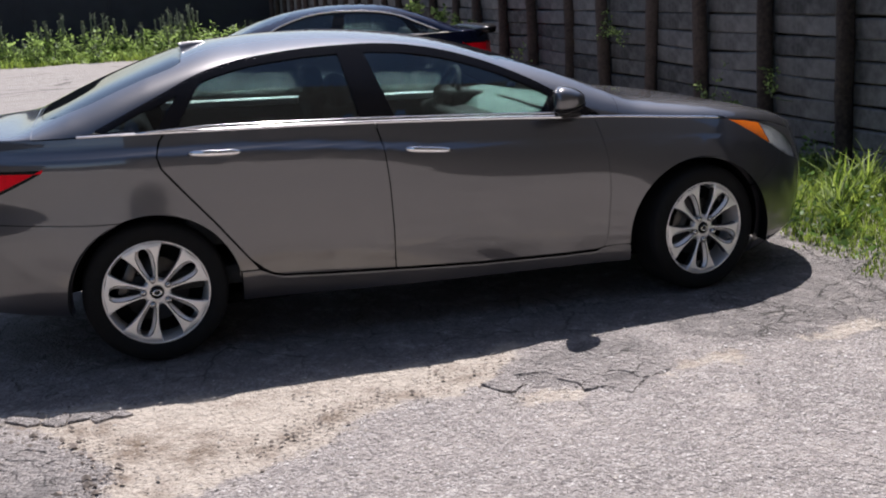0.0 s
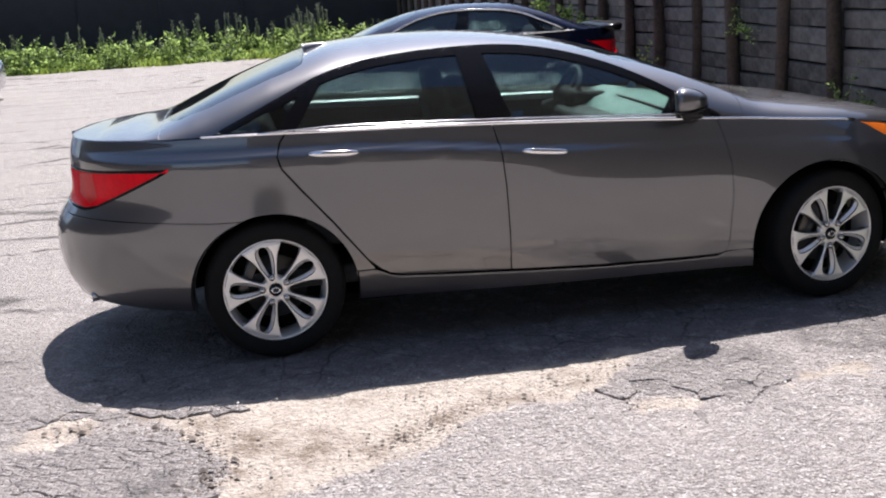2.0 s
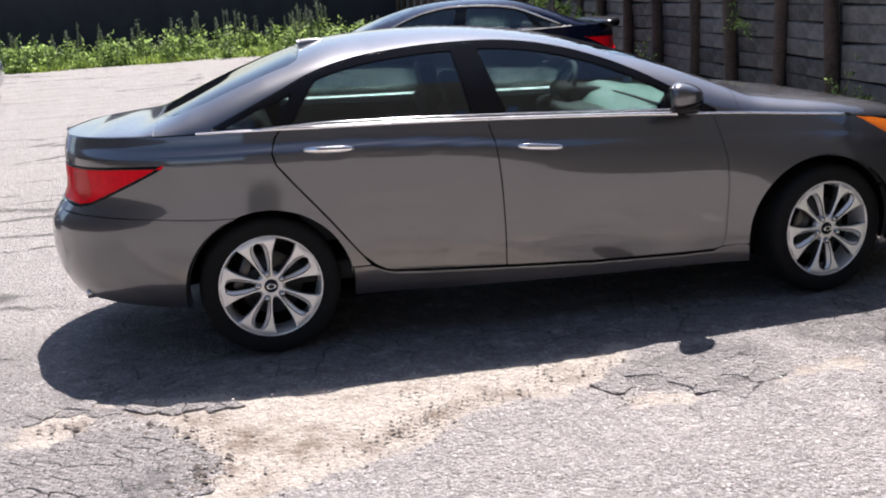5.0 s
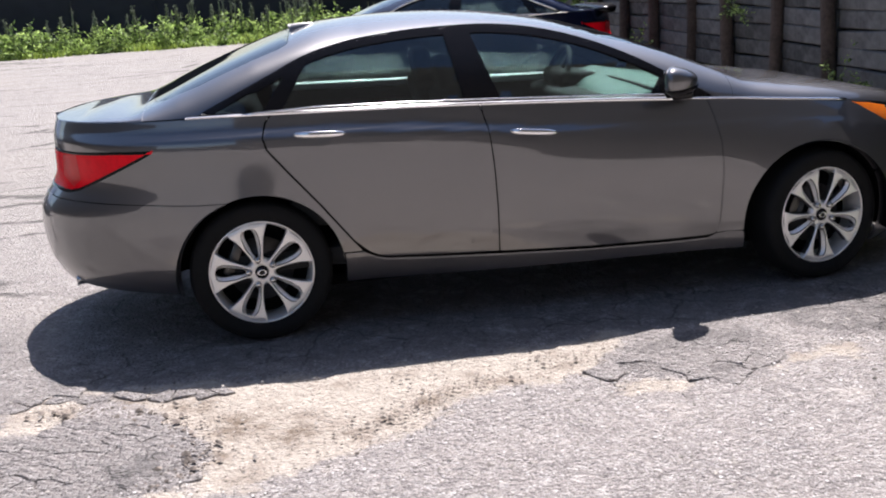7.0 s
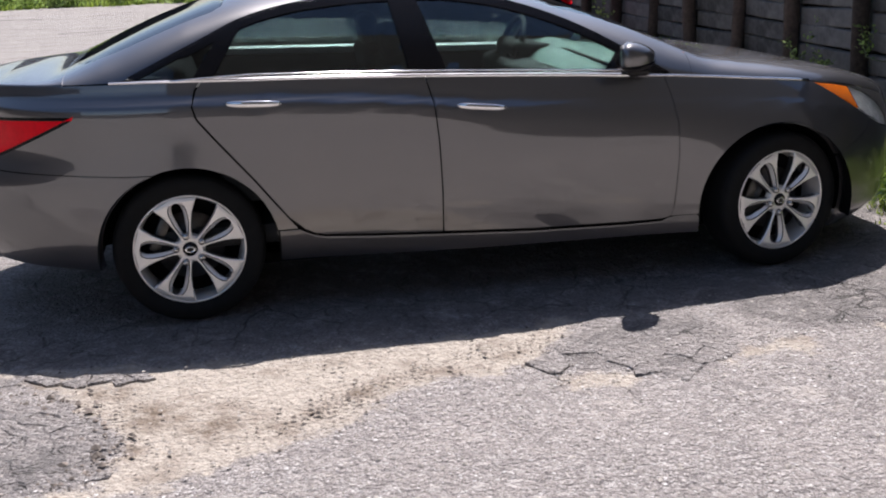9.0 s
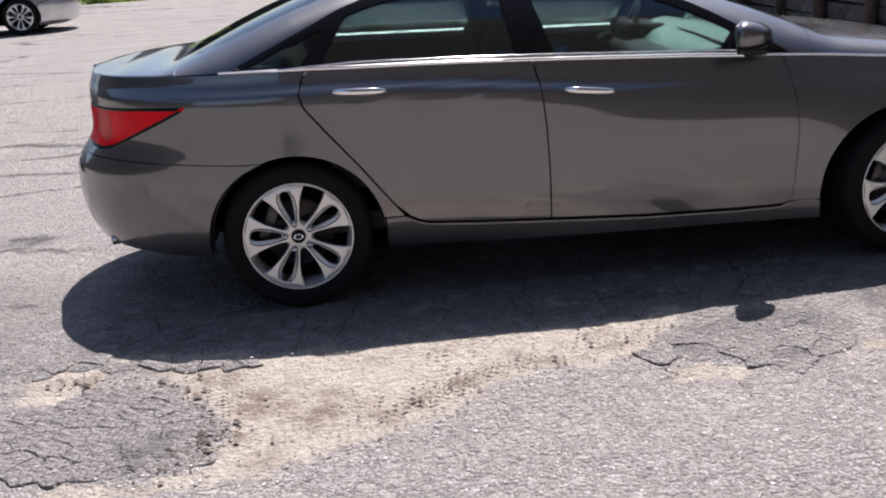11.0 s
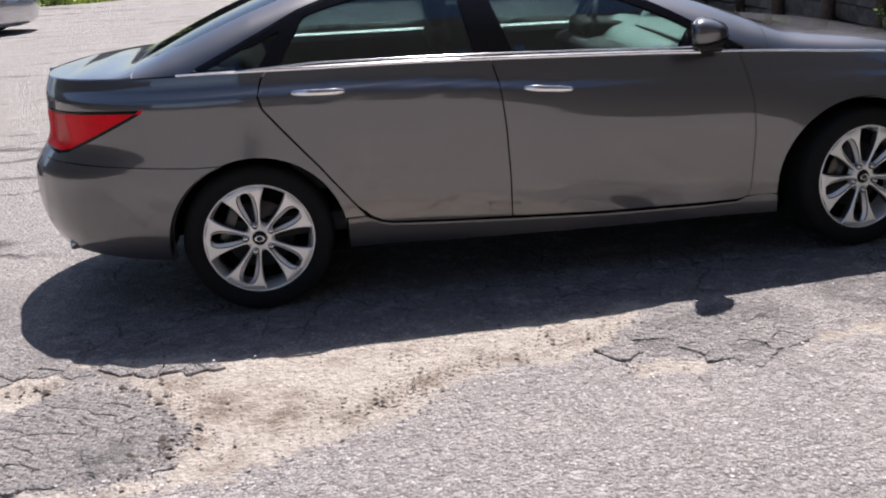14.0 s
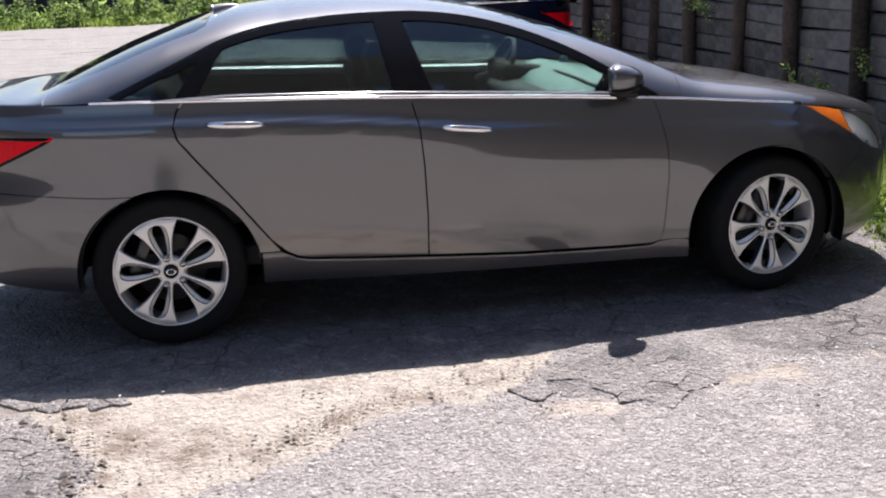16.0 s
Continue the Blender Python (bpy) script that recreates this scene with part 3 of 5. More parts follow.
def saloon(name, paint, m, steer, label, spoiler=False, detail=True):
    car = new(name, None)
    car.matrix_world = m
    tagged(car, label, "car")
    A = to_a
    st = 0.03 if detail else 0.05

    def conv(poly):
        return [(A(x, z), z) for x, z in densify(poly, 0.03)]

    belt_line = [(x, f_belt(x)) for x in np.linspace(-0.196, 2.235, 40)]
    rear_end = [(-1.2, z) for z in np.linspace(0.282, 0.69, 10)]
    tail = [(-0.425, 0.926), (-0.62, 0.924), (-0.80, 0.915), (-1.2, 0.905), (-1.2, 0.80), (-1.2, 0.735), (-0.86, 0.730), (-0.80, 0.745), (-0.72, 0.782), (-0.60, 0.840), (-0.49, 0.893)]
    lamp = [(3.00, 0.874), (3.10, 0.860), (3.22, 0.835), (3.33, 0.795), (3.43, 0.735), (3.50, 0.665), (3.515, 0.60), (3.44, 0.625), (3.34, 0.675), (3.24, 0.735), (3.12, 0.805)]
    rear_seam = [(0.110, f_belt(0.11)), (0.080, 1.016), (0.061, 0.958), (0.076, 0.90), (0.154, 0.801), (0.295, 0.629), (0.438, 0.438), (0.501, 0.381), (0.545, 0.357), (0.592, 0.346)]
    mid_seam = [(1.076, f_belt(1.076)), (1.103, 0.917), (1.120, 0.726), (1.129, 0.506), (1.130, 0.315)]
    front_seam = [(2.14, 0.287), (2.185, 0.288), (2.222, 0.296), (2.238, 0.34), (2.244, 0.40), (2.256, 0.604), (2.250, 0.749), (2.225, 0.87), (2.20, f_belt(2.20))]
    quarter = arch(0.005, 0.38, 0.37, 110.6, 4) + [(0.391, 0.386), (0.480, 0.384)] + rear_seam[:-3][::-1] + [(x, f_belt(x)) for x in np.linspace(0.10, -1.0, 30)] + [(-1.2, 1.02), (-1.2, 0.905)] + [(-0.80, 0.915), (-0.62, 0.924), (-0.425, 0.926), (-0.49, 0.893), (-0.60, 0.840), (-0.72, 0.782), (-0.80, 0.745), (-0.86, 0.730), (-1.2, 0.735), (-1.2, 0.69), (-0.80, 0.694), (-0.503, 0.683), (-0.251, 0.671)]
    bumper = [(-0.385, 0.245), (-0.50, 0.250), (-0.65, 0.259), (-0.78, 0.268), (-0.86, 0.276)] + rear_end + [(-0.80, 0.694), (-0.503, 0.683), (-0.251, 0.671)] + arch(0.005, 0.38, 0.37, 110.6, 190)
    rdoor = rear_seam + [(0.809, 0.331), (1.130, 0.315)] + mid_seam[::-1][1:] + [(x, f_belt(x)) for x in np.linspace(1.0, 0.15, 18)]
    fdoor = [(1.130, 0.315), (1.558, 0.294), (2.01, 0.287)] + front_seam + [(x, f_belt(x)) for x in np.linspace(2.15, 1.08, 20)] + mid_seam[:-1]
    fender = front_seam[2:] + [(x, f_belt(x)) for x in np.linspace(2.25, 2.98, 16)] + [(3.00, 0.874), (3.12, 0.805), (3.24, 0.735), (3.34, 0.675), (3.30, 0.62), (3.13, 0.53)] + arch(2.755, 0.39, 0.385, 32, 184) + [(2.30, 0.300), (2.235, 0.297)]
    nose = arch(2.755, 0.39, 0.385, 30, -28)[::-1] + [(3.13, 0.53), (3.30, 0.62), (3.34, 0.675), (3.44, 0.625), (3.515, 0.60), (3.9, 0.60), (3.9, 0.45), (3.9, 0.30), (3.9, 0.20), (3.62, 0.165), (3.40, 0.135)]
    nose_up = [(3.515, 0.60), (3.50, 0.665), (3.43, 0.735), (3.33, 0.795), (3.22, 0.835), (3.10, 0.860), (2.99, 0.883)] + [(x, f_belt(x)) for x in (3.1, 3.2, 3.3, 3.4, 3.5, 3.6, 3.7)] + [(3.9, 0.66), (3.9, 0.60)]
    rocker = [(0.392, 0.236), (0.86, 0.224), (1.43, 0.215), (2.01, 0.211), (2.372, 0.207), (2.366, 0.297), (2.30, 0.300), (2.222, 0.292), (2.185, 0.275), (2.01, 0.272), (1.558, 0.280), (1.13, 0.301), (0.809, 0.318), (0.592, 0.334), (0.545, 0.346), (0.480, 0.380), (0.391, 0.382)]
    inner = [(0.41, 0.23), (1.4, 0.22), (2.35, 0.21)] + arch(2.755, 0.41, 0.41, 176, 0)[1:-1] + [(3.16, 0.25), (3.4, 0.2), (3.6, 0.25), (3.62, 0.6), (3.45, 0.70), (3.2, 0.80), (2.98, 0.86)] + [(x, f_belt(x) - 0.03) for x in np.linspace(2.9, -0.80, 40)] + [(-0.85, 0.6), (-0.82, 0.37), (-0.45, 0.28)] + arch(0.005, 0.40, 0.40, 184, 0)[1:-1]
    for flip, out in ((False, (0, -1, 0)), (True, (0, 1, 0))):
        w = (lambda fn: far(fn)) if flip else (lambda fn: fn)
        side, green, shell = w(side_at), w(green_at), w(shell_at)
        panel("rear_quarter", conv(quarter), side, out, paint, car, step=0.02 if detail and not flip else st)
        panel("rear_bumper_side", conv(bumper), side, out, paint, car, step=st, gap=0.0005)
        rd = panel("rear_door", conv(rdoor), side, out, paint, car, step=0.02 if detail and not flip else st)
        fd = panel("front_door", conv(fdoor), side, out, paint, car, step=0.02 if detail and not flip else st)
        panel("fender", conv(fender), side, out, paint, car, step=0.02 if detail and not flip else st)
        panel("front_bumper_side", conv(nose), side, out, paint, car, step=st)
        panel("nose_panel", conv(nose_up), side, out, paint, car, step=st)
        panel("rocker_panel", conv(rocker), side, out, paint, car, step=st)
        panel("inner_body", conv(inner), (lambda fn: (lambda a, c: fn(a, c) + Vector((0, 0.03 if fn is side_at else -0.03, 0))))(side), out, M_DARK, car, step=0.06, gap=0, depth=0)
        tl = panel("tail_lamp", conv(tail), side, out, M_RED, car, "red wedge-shaped tail lamp lens", step=0.02, gap=0.010)
        panel("tail_lamp_gasket", conv(tail), (lambda fn, k: (lambda a, c: fn(a, c) + Vector((0, k, 0))))(side, -0.004 if flip else 0.004), out, M_BLACK, tl, step=0.03, gap=0.003)
        inn = conv([(-0.80, 0.905), (-0.875, 0.895), (-0.885, 0.80), (-0.83, 0.755), (-0.79, 0.79)])
        panel("lamp_cell", inn, (lambda fn: (lambda a, c: fn(a, c) + Vector((0, -0.003 if not flip else 0.003, 0))))(side), out, M_REDDK, tl, step=0.02, gap=0, depth=0.004)
        hl = panel("headlamp", conv(lamp), (lambda fn, k: (lambda a, c: fn(a, c) + Vector((0, k, 0))))(side, -0.02 if flip else 0.02), out, M_LAMPIN, car, "clear headlamp with amber corner", step=0.02, gap=0.003)
        am = conv([(3.00, 0.873), (3.10, 0.859), (3.205, 0.835), (3.225, 0.79), (3.255, 0.728), (3.24, 0.737), (3.12, 0.807)])
        panel("amber_reflector", am, side, out, M_AMBER, hl, "amber corner reflector", step=0.02, gap=0.002, depth=0.01)
        lens = panel("lens", conv([(3.205, 0.837), (3.33, 0.795), (3.43, 0.735), (3.50, 0.665), (3.515, 0.60), (3.44, 0.625), (3.34, 0.675), (3.257, 0.726)]), side, out, M_CLEAR, hl, step=0.02, gap=0.002, depth=0.004, closed=True)
        lens.visible_shadow = False
        # window frames and panes
        xs = np.linspace(-0.196, 2.235, 60)
        topl = [(x, f_dlo(x) + 0.010) for x in xs]
        lowl = [(x, f_dlo(x) - (0.030 if 0.05 < x < 2.0 else 0.018)) for x in np.linspace(-0.15, 2.15, 56)]
        panel("window_frame_top", topl + lowl[::-1], green, out, M_BLACK, car, step=0.03, gap=0, depth=0.02)
        pil = lambda fn, k: (lambda a, c: fn(a, c) + Vector((0, k, 0)))
        prd = pil(green, 0.002 if flip else -0.002)
        panel("b_pillar", [(1.012, f_belt(1.01)), (1.183, f_belt(1.18)), (1.068, 1.365), (0.945, 1.366)], prd, out, M_BLACK, car, "gloss black centre pillar", gap=0, depth=0.03)
        panel("window_divider", [(0.068, f_belt(0.07)), (0.152, f_belt(0.15)), (0.305, 1.283), (0.205, 1.242)], prd, out, M_BLACK, car, gap=0, depth=0.02)
        panel("mirror_base", [(1.905, f_belt(1.9)), (2.20, f_belt(2.2)), (2.15, 1.0), (2.03, 1.07), (1.98, 1.075)], prd, out, M_BLACK, car, gap=0, depth=0.02)
        pin = pil(green, -0.008 if flip else 0.008)
        b0 = 0.004
        lo = lambda x: f_dlo(x) - 0.012
        q = [(-0.17, f_belt(-0.17) + b0), (0.10, f_belt(0.1) + b0)] + [(x, lo(x)) for x in np.linspace(0.24, -0.13, 12)]
        r = [(0.11, f_belt(0.11) + b0), (1.04, f_belt(1.04) + b0), (0.97, lo(0.97))] + [(x, lo(x)) for x in np.linspace(0.9, 0.27, 16)]
        g = [(1.15, f_belt(1.15) + b0), (1.96, f_belt(1.96) + b0), (2.02, 1.06)] + [(x, lo(x)) for x in np.linspace(1.95, 1.04, 18)]
        for nm, poly, gm in (("quarter_glass", q, M_REARTINT), ("rear_door_glass", r, M_TINT), ("front_door_glass", g, M_TINT)):
            pane = panel(nm, poly, pin, out, gm, car, step=0.05, gap=0, depth=0.004, closed=True)
            pane.visible_shadow = False
        # bright strips along the sill of the windows and on to the headlamp
        o = Vector(out)
        pts = [green(x, f_belt(x)) for x in np.linspace(-0.20, 2.02, 50)]
        tilt = (0, out[1] * 0.60, 0.80)
        ribbon([p + o * 0.004 + Vector((0, 0, 0.020 * min(1.0, 0.1 + k / 8))) for k, p in enumerate(pts[4:])], 0.010, 0.004, M_CHROME, "window_sill_strip", car, tilt)
        pts = [green(x, f_belt(x)) for x in np.linspace(-0.27, 2.96, 70)]
        ribbon([p + o * 0.003 for p in pts[:50]], lambda t: 0.008 + 0.013 * min(1.0, t / 0.25), 0.006, M_CHROME, "chrome_belt_strip", car, (0, out[1] * 0.52, 0.855), "bright chrome belt strip", False)
        ribbon([p + o * 0.003 for p in pts[50:]], 0.013, 0.006, M_CHROME, "chrome_bonnet_strip", car, tilt, "thin chrome strip running to the headlamp")
        if spoiler:
            ribbon([green(x, f_dlo(x) - 0.004) + o * 0.003 for x in np.linspace(-0.15, 2.1, 50)], 0.022, 0.006, M_CHROME, "window_arch_strip", car, out, "thin bright strip over the side windows")
        # roof shell
        rear_glass = [(-0.44, 1.0), (-0.43, 0.50), (-0.41, 0.36), (-0.36, 0.24), (-0.20, 0.21), (0.0, 0.20), (0.18, 0.20), (0.225, 0.25), (0.25, 0.65), (0.26, 1.0)]
        front_glass = [(1.50, 1.0), (1.53, 0.6), (1.58, 0.36), (1.63, 0.27), (1.80, 0.25), (2.10, 0.25), (2.24, 0.28), (2.34, 0.38), (2.42, 0.6), (2.46, 1.0)]
        roof = [(x, 0.0) for x in np.linspace(-0.46, 2.34, 80)] + [(2.345, 0.22)] + front_glass[:7][::-1] + rear_glass[::-1] + [(-0.46, 1.0)]
        deck = [(-0.462, 0.0), (-0.462, 1.0)] + [(-0.955, 1.0 - k / 20) for k in range(21)]
        hood = [(2.341, 0.0), (2.48, 0.0)] + [(x, 0.0) for x in np.linspace(2.55, 3.72, 40)] + [(3.73, 1.0), (2.56, 1.0), (2.53, 0.62), (2.475, 0.42), (2.41, 0.30), (2.35, 0.22)]
        up = (0, -0.3 if not flip else 0.3, 1)
        panel("roof_side", roof, shell, up, paint, car, step=0.03, gap=0, depth=0)
        panel("boot_lid", deck, shell, up, paint, car, step=0.03, gap=0.003, depth=0.012)
        panel("bonnet", hood, shell, up, paint, car, step=0.03, gap=0, depth=0)
        panel("cowl", [(2.345, 0.0), (2.357, 0.0), (2.408, 0.30), (2.473, 0.42), (2.528, 0.62), (2.558, 1.0), (2.462, 1.0), (2.422, 0.6), (2.342, 0.38), (2.243, 0.28), (2.347, 0.22)], (lambda fn: (lambda a, c: fn(a, c) - Vector((0, 0, 0.022))))(shell), up, M_DARK, car, gap=0)
        for nm, poly, gm in (("rear_window", rear_glass, M_BACKLIGHT), ("windscreen", front_glass, M_TINT)):
            pane = panel(nm, poly, shell, up, gm, car, step=0.05, gap=0.003, depth=0.005, closed=True)
            pane.visible_shadow = False
        # door handles
        for door, (x0, x1, z0, z1) in ((rd, (0.195, 0.442, 0.960, 0.949)), (fd, (1.195, 1.430, 0.893, 0.869))):
            n = 11
            pts, rad = [], []
            for k in range(n):
                t = k / (n - 1)
                x, z = x0 + (x1 - x0) * t, z0 + (z1 - z0) * t
                y = f_sect(z - f_crease(x)) - 0.010 - 0.022 * (1 - (2 * t - 1) ** 4)
                pts.append((x, y if not flip else 2 * YC - y, z))
                e = 0.45 + 0.55 * (1 - (2 * t - 1) ** 4) ** 0.5
                rad.append((0.008 * e, 0.0155 * e * (1.0 if 0.15 < t < 0.85 else 0.9)))
            v, f = tube(pts, rad, 12)
            obj("door_handle", v, f, M_CHROME, door, "chrome door handle")
        # mirror
        mir = new("door_mirror", None)
        mir.parent = car
        sgn = -1 if not flip else 1
        ym = (lambda y: y) if not flip else (lambda y: 2 * YC - y)
        for shell_name, shell_mat, big, top in (("mirror_shell", paint, 1.0, 1.0), ("mirror_underside", M_BLACK, 1.02, -0.6)):
            bm = bmesh.new()
            bmesh.ops.create_uvsphere(bm, u_segments=32, v_segments=24, radius=1)
            for vtx in bm.verts:
                x, y, z = [math.copysign(abs(c) ** 0.64, c) * big for c in vtx.co]
                u = (x + 1) / 2
                hz = 0.074 * (1 - 0.62 * max(0.0, u) ** 1.8) if z > 0 else 0.070 * (1 - 0.25 * max(0.0, u))
                vtx.co = (2.075 + 0.084 * x - 0.035 * (1 - y), ym(-0.035 + 0.102 * y * (1 - 0.25 * max(0.0, u))), 1.060 + hz * min(z, top))
            part(shell_name, bm, shell_mat, mir)
        bm = rounded_box(0.006, 0.135, 0.078, 0.003, 2, pose(1.968, ym(-0.025), 1.062, 0, 0, 14 * sgn))
        part("mirror_glass", bm, M_NUT, mir, "mirror glass")
        bm = rounded_box(0.11, 0.12, 0.04, 0.015, 3, pose(2.06, ym(0.045), 0.998, -14 * sgn, 0, 0))
        part("mirror_arm", bm, M_BLACK, mir)
    # ends, floor, wheel wells
    bm = rounded_box(3.2, 1.40, 0.06, 0.02, 2, pose(1.35, YC, 0.21))
    part("underbody", bm, M_DARK, car)
    bm = rounded_box(0.50, 0.9, 0.45, 0.05, 2, pose(-0.42, YC, 0.62))
    part("boot_box", bm, M_DARK, car)
    bm = rounded_box(1.0, 1.1, 0.5, 0.05, 2, pose(2.85, YC, 0.55))
    part("engine_block", bm, M_DARK, car)
    for cx, rx, rz in ((0.005, 0.383, 0.373), (2.755, 0.393, 0.388)):
        for s_ in (-1, 1):
            v, f = [], []
            for k in range(29):
                a = radians(-14 + 202 * k / 28)
                for yy, grow in ((0.925, 0.0), (0.83, 0.018), (0.465, 0.018)):
                    v.append((cx + (rx + grow) * math.cos(a), YC + s_ * yy, 0.325 + (rz + grow) * math.sin(a)))
                v.append((cx, YC + s_ * 0.465, 0.325))
            obj("wheel_well", v, grid_faces(29, 4), M_DARK, car)
    wheel(car, pose(0, 0.0, 0.33), -1)
    wheel(car, pose(2.795, 0.0, 0.33, 0, 0, steer), -1, turn=-31)
    wheel(car, pose(0, 2 * YC, 0.33), 1)
    wheel(car, pose(2.795, 2 * YC, 0.33, 0, 0, steer), 1)
    # exhaust tips and fin
    for y in (0.42, 2 * YC - 0.42):
        v, f = lathe([(0.024, 0.10), (0.028, 0.02), (0.030, 0.0), (0.027, -0.002), (0.025, 0.02), (0.024, 0.09)], 20)
        ob = obj("exhaust_tip", [(a * 1.4, b, c) for a, b, c in v], f, M_NUT, car, "dull chrome oval exhaust tip")
        ob.matrix_local = pose(-0.885, y, 0.288, 0, 0, -90)
    if detail:
        v, f = [], []
        for k in range(9):
            t = k / 8
            x = 0.262 + 0.125 * t
            hgt = 0.031 * (1 - t) ** 0.75 + 0.003
            zb_ = f_crest(x)
            for wv, zv in ((-0.026, -0.012), (-0.016, 0.25 * hgt), (-0.004, hgt), (0.004, hgt), (0.016, 0.25 * hgt), (0.026, -0.012)):
                v.append((x - (0.010 * (1 - t) if zv > 0.6 * hgt else 0), YC + wv * (1 - 0.4 * t), zb_ + zv))
        g = grid_faces(9, 6) + [(5, 4, 3, 2, 1, 0)]
        obj("shark_fin_antenna", v, g, paint, car)
    if spoiler:
        v, f = [], []
        for k in range(21):
            t = k / 20
            y = 0.22 + (2 * YC - 0.44) * t
            lift = 0.03 * (1 - (2 * t - 1) ** 6)
            for dx, dz in ((-0.10, -0.03), (-0.115, 0.03), (0.0, 0.028), (0.16, 0.002), (0.0, -0.04)):
                v.append((-0.80 + dx, y, f_crest(-0.85) + 0.01 + lift + dz))
        g = [(i * 5 + j, (i + 1) * 5 + j, (i + 1) * 5 + (j + 1) % 5, i * 5 + (j + 1) % 5) for i in range(20) for j in range(5)] + [(0, 1, 2, 3, 4), (104, 103, 102, 101, 100)]
        obj("boot_spoiler", v, g, M_BLACK, car, "raised black boot spoiler")
    # cabin
    bm = rounded_box(2.4, 1.66, 0.10, 0.03, 2, pose(1.05, YC, 0.36))
    part("cabin_floor", bm, M_CABIN, car)
    for y in (0.50, 2 * YC - 0.50):
        seat = new("front_seat", None)
        seat.parent = car
        part("cushion", rounded_box(0.50, 0.52, 0.18, 0.06, 4, pose(1.30, y, 0.55, 0, -8, 0)), M_SEAT, seat)
        part("backrest", rounded_box(0.16, 0.50, 0.62, 0.06, 4, pose(1.09, y, 0.78, 0, -16, 0)), M_SEAT, seat)
        part("headrest", rounded_box(0.10, 0.26, 0.18, 0.045, 4, pose(1.00, y, 1.135, 0, -12, 0)), M_SEAT, seat)
    bench = new("rear_bench", None)
    bench.parent = car
    part("cushion", rounded_box(0.50, 1.30, 0.18, 0.06, 4, pose(0.38, YC, 0.57, 0, -8, 0)), M_SEAT, bench)
    part("backrest", rounded_box(0.16, 1.30, 0.58, 0.06, 4, pose(0.05, YC, 0.82, 0, -20, 0)), M_SEAT, bench)
    for y in (0.50, 2 * YC - 0.50):
        part("headrest", rounded_box(0.09, 0.25, 0.13, 0.04, 4, pose(-0.07, y, 1.13, 0, -14, 0)), M_SEAT, bench)
    part("parcel_shelf", rounded_box(0.45, 1.30, 0.03, 0.012, 2, pose(-0.28, YC, 1.04)), M_CABIN, car)
    for y, s_ in ((0.135, -1), (2 * YC - 0.135, 1)):
        for x0, x1, ledge in ((0.16, 1.00, 1.026), (1.10, 1.90, 0.992)):
            trim = part("door_trim", rounded_box(x1 - x0, 0.10, 0.50, 0.018, 3, pose((x0 + x1) / 2, y, ledge - 0.275)), M_CABIN, car, "dark inner door trim")
            # near-white top on the dark trim stands in for sun on the sill
            part("ledge", rounded_box(x1 - x0, 0.12, 0.036, 0.008, 2, pose((x0 + x1) / 2, y, ledge - 0.012, 0, 1.5, 0)), M_LEDGE, trim, "pale door ledge with sunlight painted into its colour")
    # dashboard
    prof = [(1.86, 0.62), (1.80, 0.72), (1.76, 0.84), (1.82, 0.925), (1.90, 0.98), (2.02, 1.003), (2.20, 1.003), (2.40, 0.975), (2.42, 0.70)]
    v = []
    for k in range(15):
        t = k / 14
        hump = 0.045 * math.exp(-((t - 0.73) / 0.12) ** 2)
        v += [(x, 0.13 + 1.51 * t, z + (hump if z > 0.9 and x < 2.1 else 0)) for x, z in prof]
    obj("dashboard", v, grid_faces(15, len(prof)), M_DASH, car, "dashboard with sunlight painted into its colour")
    for k in range(3):
        part("air_vent", rounded_box(0.05, 0.15, 0.055, 0.012, 2, pose(1.815, 0.26 + 0.42 * k, 0.895, 0, -28, 0)), M_BLACK, car, "black dashboard air vent")
    v, f = tube([(1.985 + 0.03 * math.sin(math.pi * q / 12), 0.20 + 1.36 * q / 12, 1.004) for q in range(13)], [(0.012, 0.006)] * 13, 8)
    obj("dashboard_seam", v, f, M_CABIN, car)
    part("glove_box_lid", rounded_box(0.03, 0.46, 0.16, 0.012, 2, pose(1.745, 0.52, 0.79, 0, -12, 0)), M_DASH, car)
    part("instrument_hood", rounded_box(0.24, 0.42, 0.10, 0.04, 3, pose(1.88, 2 * YC - 0.50, 0.985, 0, 8, 0)), M_CABIN, car)
    part("lower_dashboard", rounded_box(0.16, 1.46, 0.24, 0.04, 3, pose(1.80, YC, 0.835, 0, -10, 0)), M_CABIN, car)
    part("centre_console", rounded_box(0.70, 0.22, 0.30, 0.05, 3, pose(1.45, YC, 0.60)), M_CABIN, car)
    sw = new("steering_wheel", None)
    sw.parent = car
    sw.matrix_local = pose(1.79, 2 * YC - 0.50, 0.985, 0, -68, 0)
    v, f = [], []
    for k in range(36):
        a = 2 * math.pi * k / 36
        for j in range(8):
            b_ = 2 * math.pi * j / 8
            v.append(((0.185 + 0.016 * math.cos(b_)) * math.cos(a), (0.185 + 0.016 * math.cos(b_)) * math.sin(a), 0.016 * math.sin(b_)))
            f.append((k * 8 + j, ((k + 1) % 36) * 8 + j, ((k + 1) % 36) * 8 + (j + 1) % 8, k * 8 + (j + 1) % 8))
    obj("rim", v, f, M_CABIN, sw)
    part("hub", rounded_box(0.14, 0.16, 0.05, 0.02, 3), M_CABIN, sw)
    for a in (0, 120, 240):
        part("spoke", rounded_box(0.05, 0.15, 0.018, 0.006, 2, pose(0, 0, 0, 0, 0, a) @ pose(0, 0.11, 0)), M_CABIN, sw)
    part("rear_view_mirror", rounded_box(0.04, 0.22, 0.07, 0.015, 3, pose(1.70, YC, 1.245)), M_BLACK, car)
    return car


# ---- ground ----


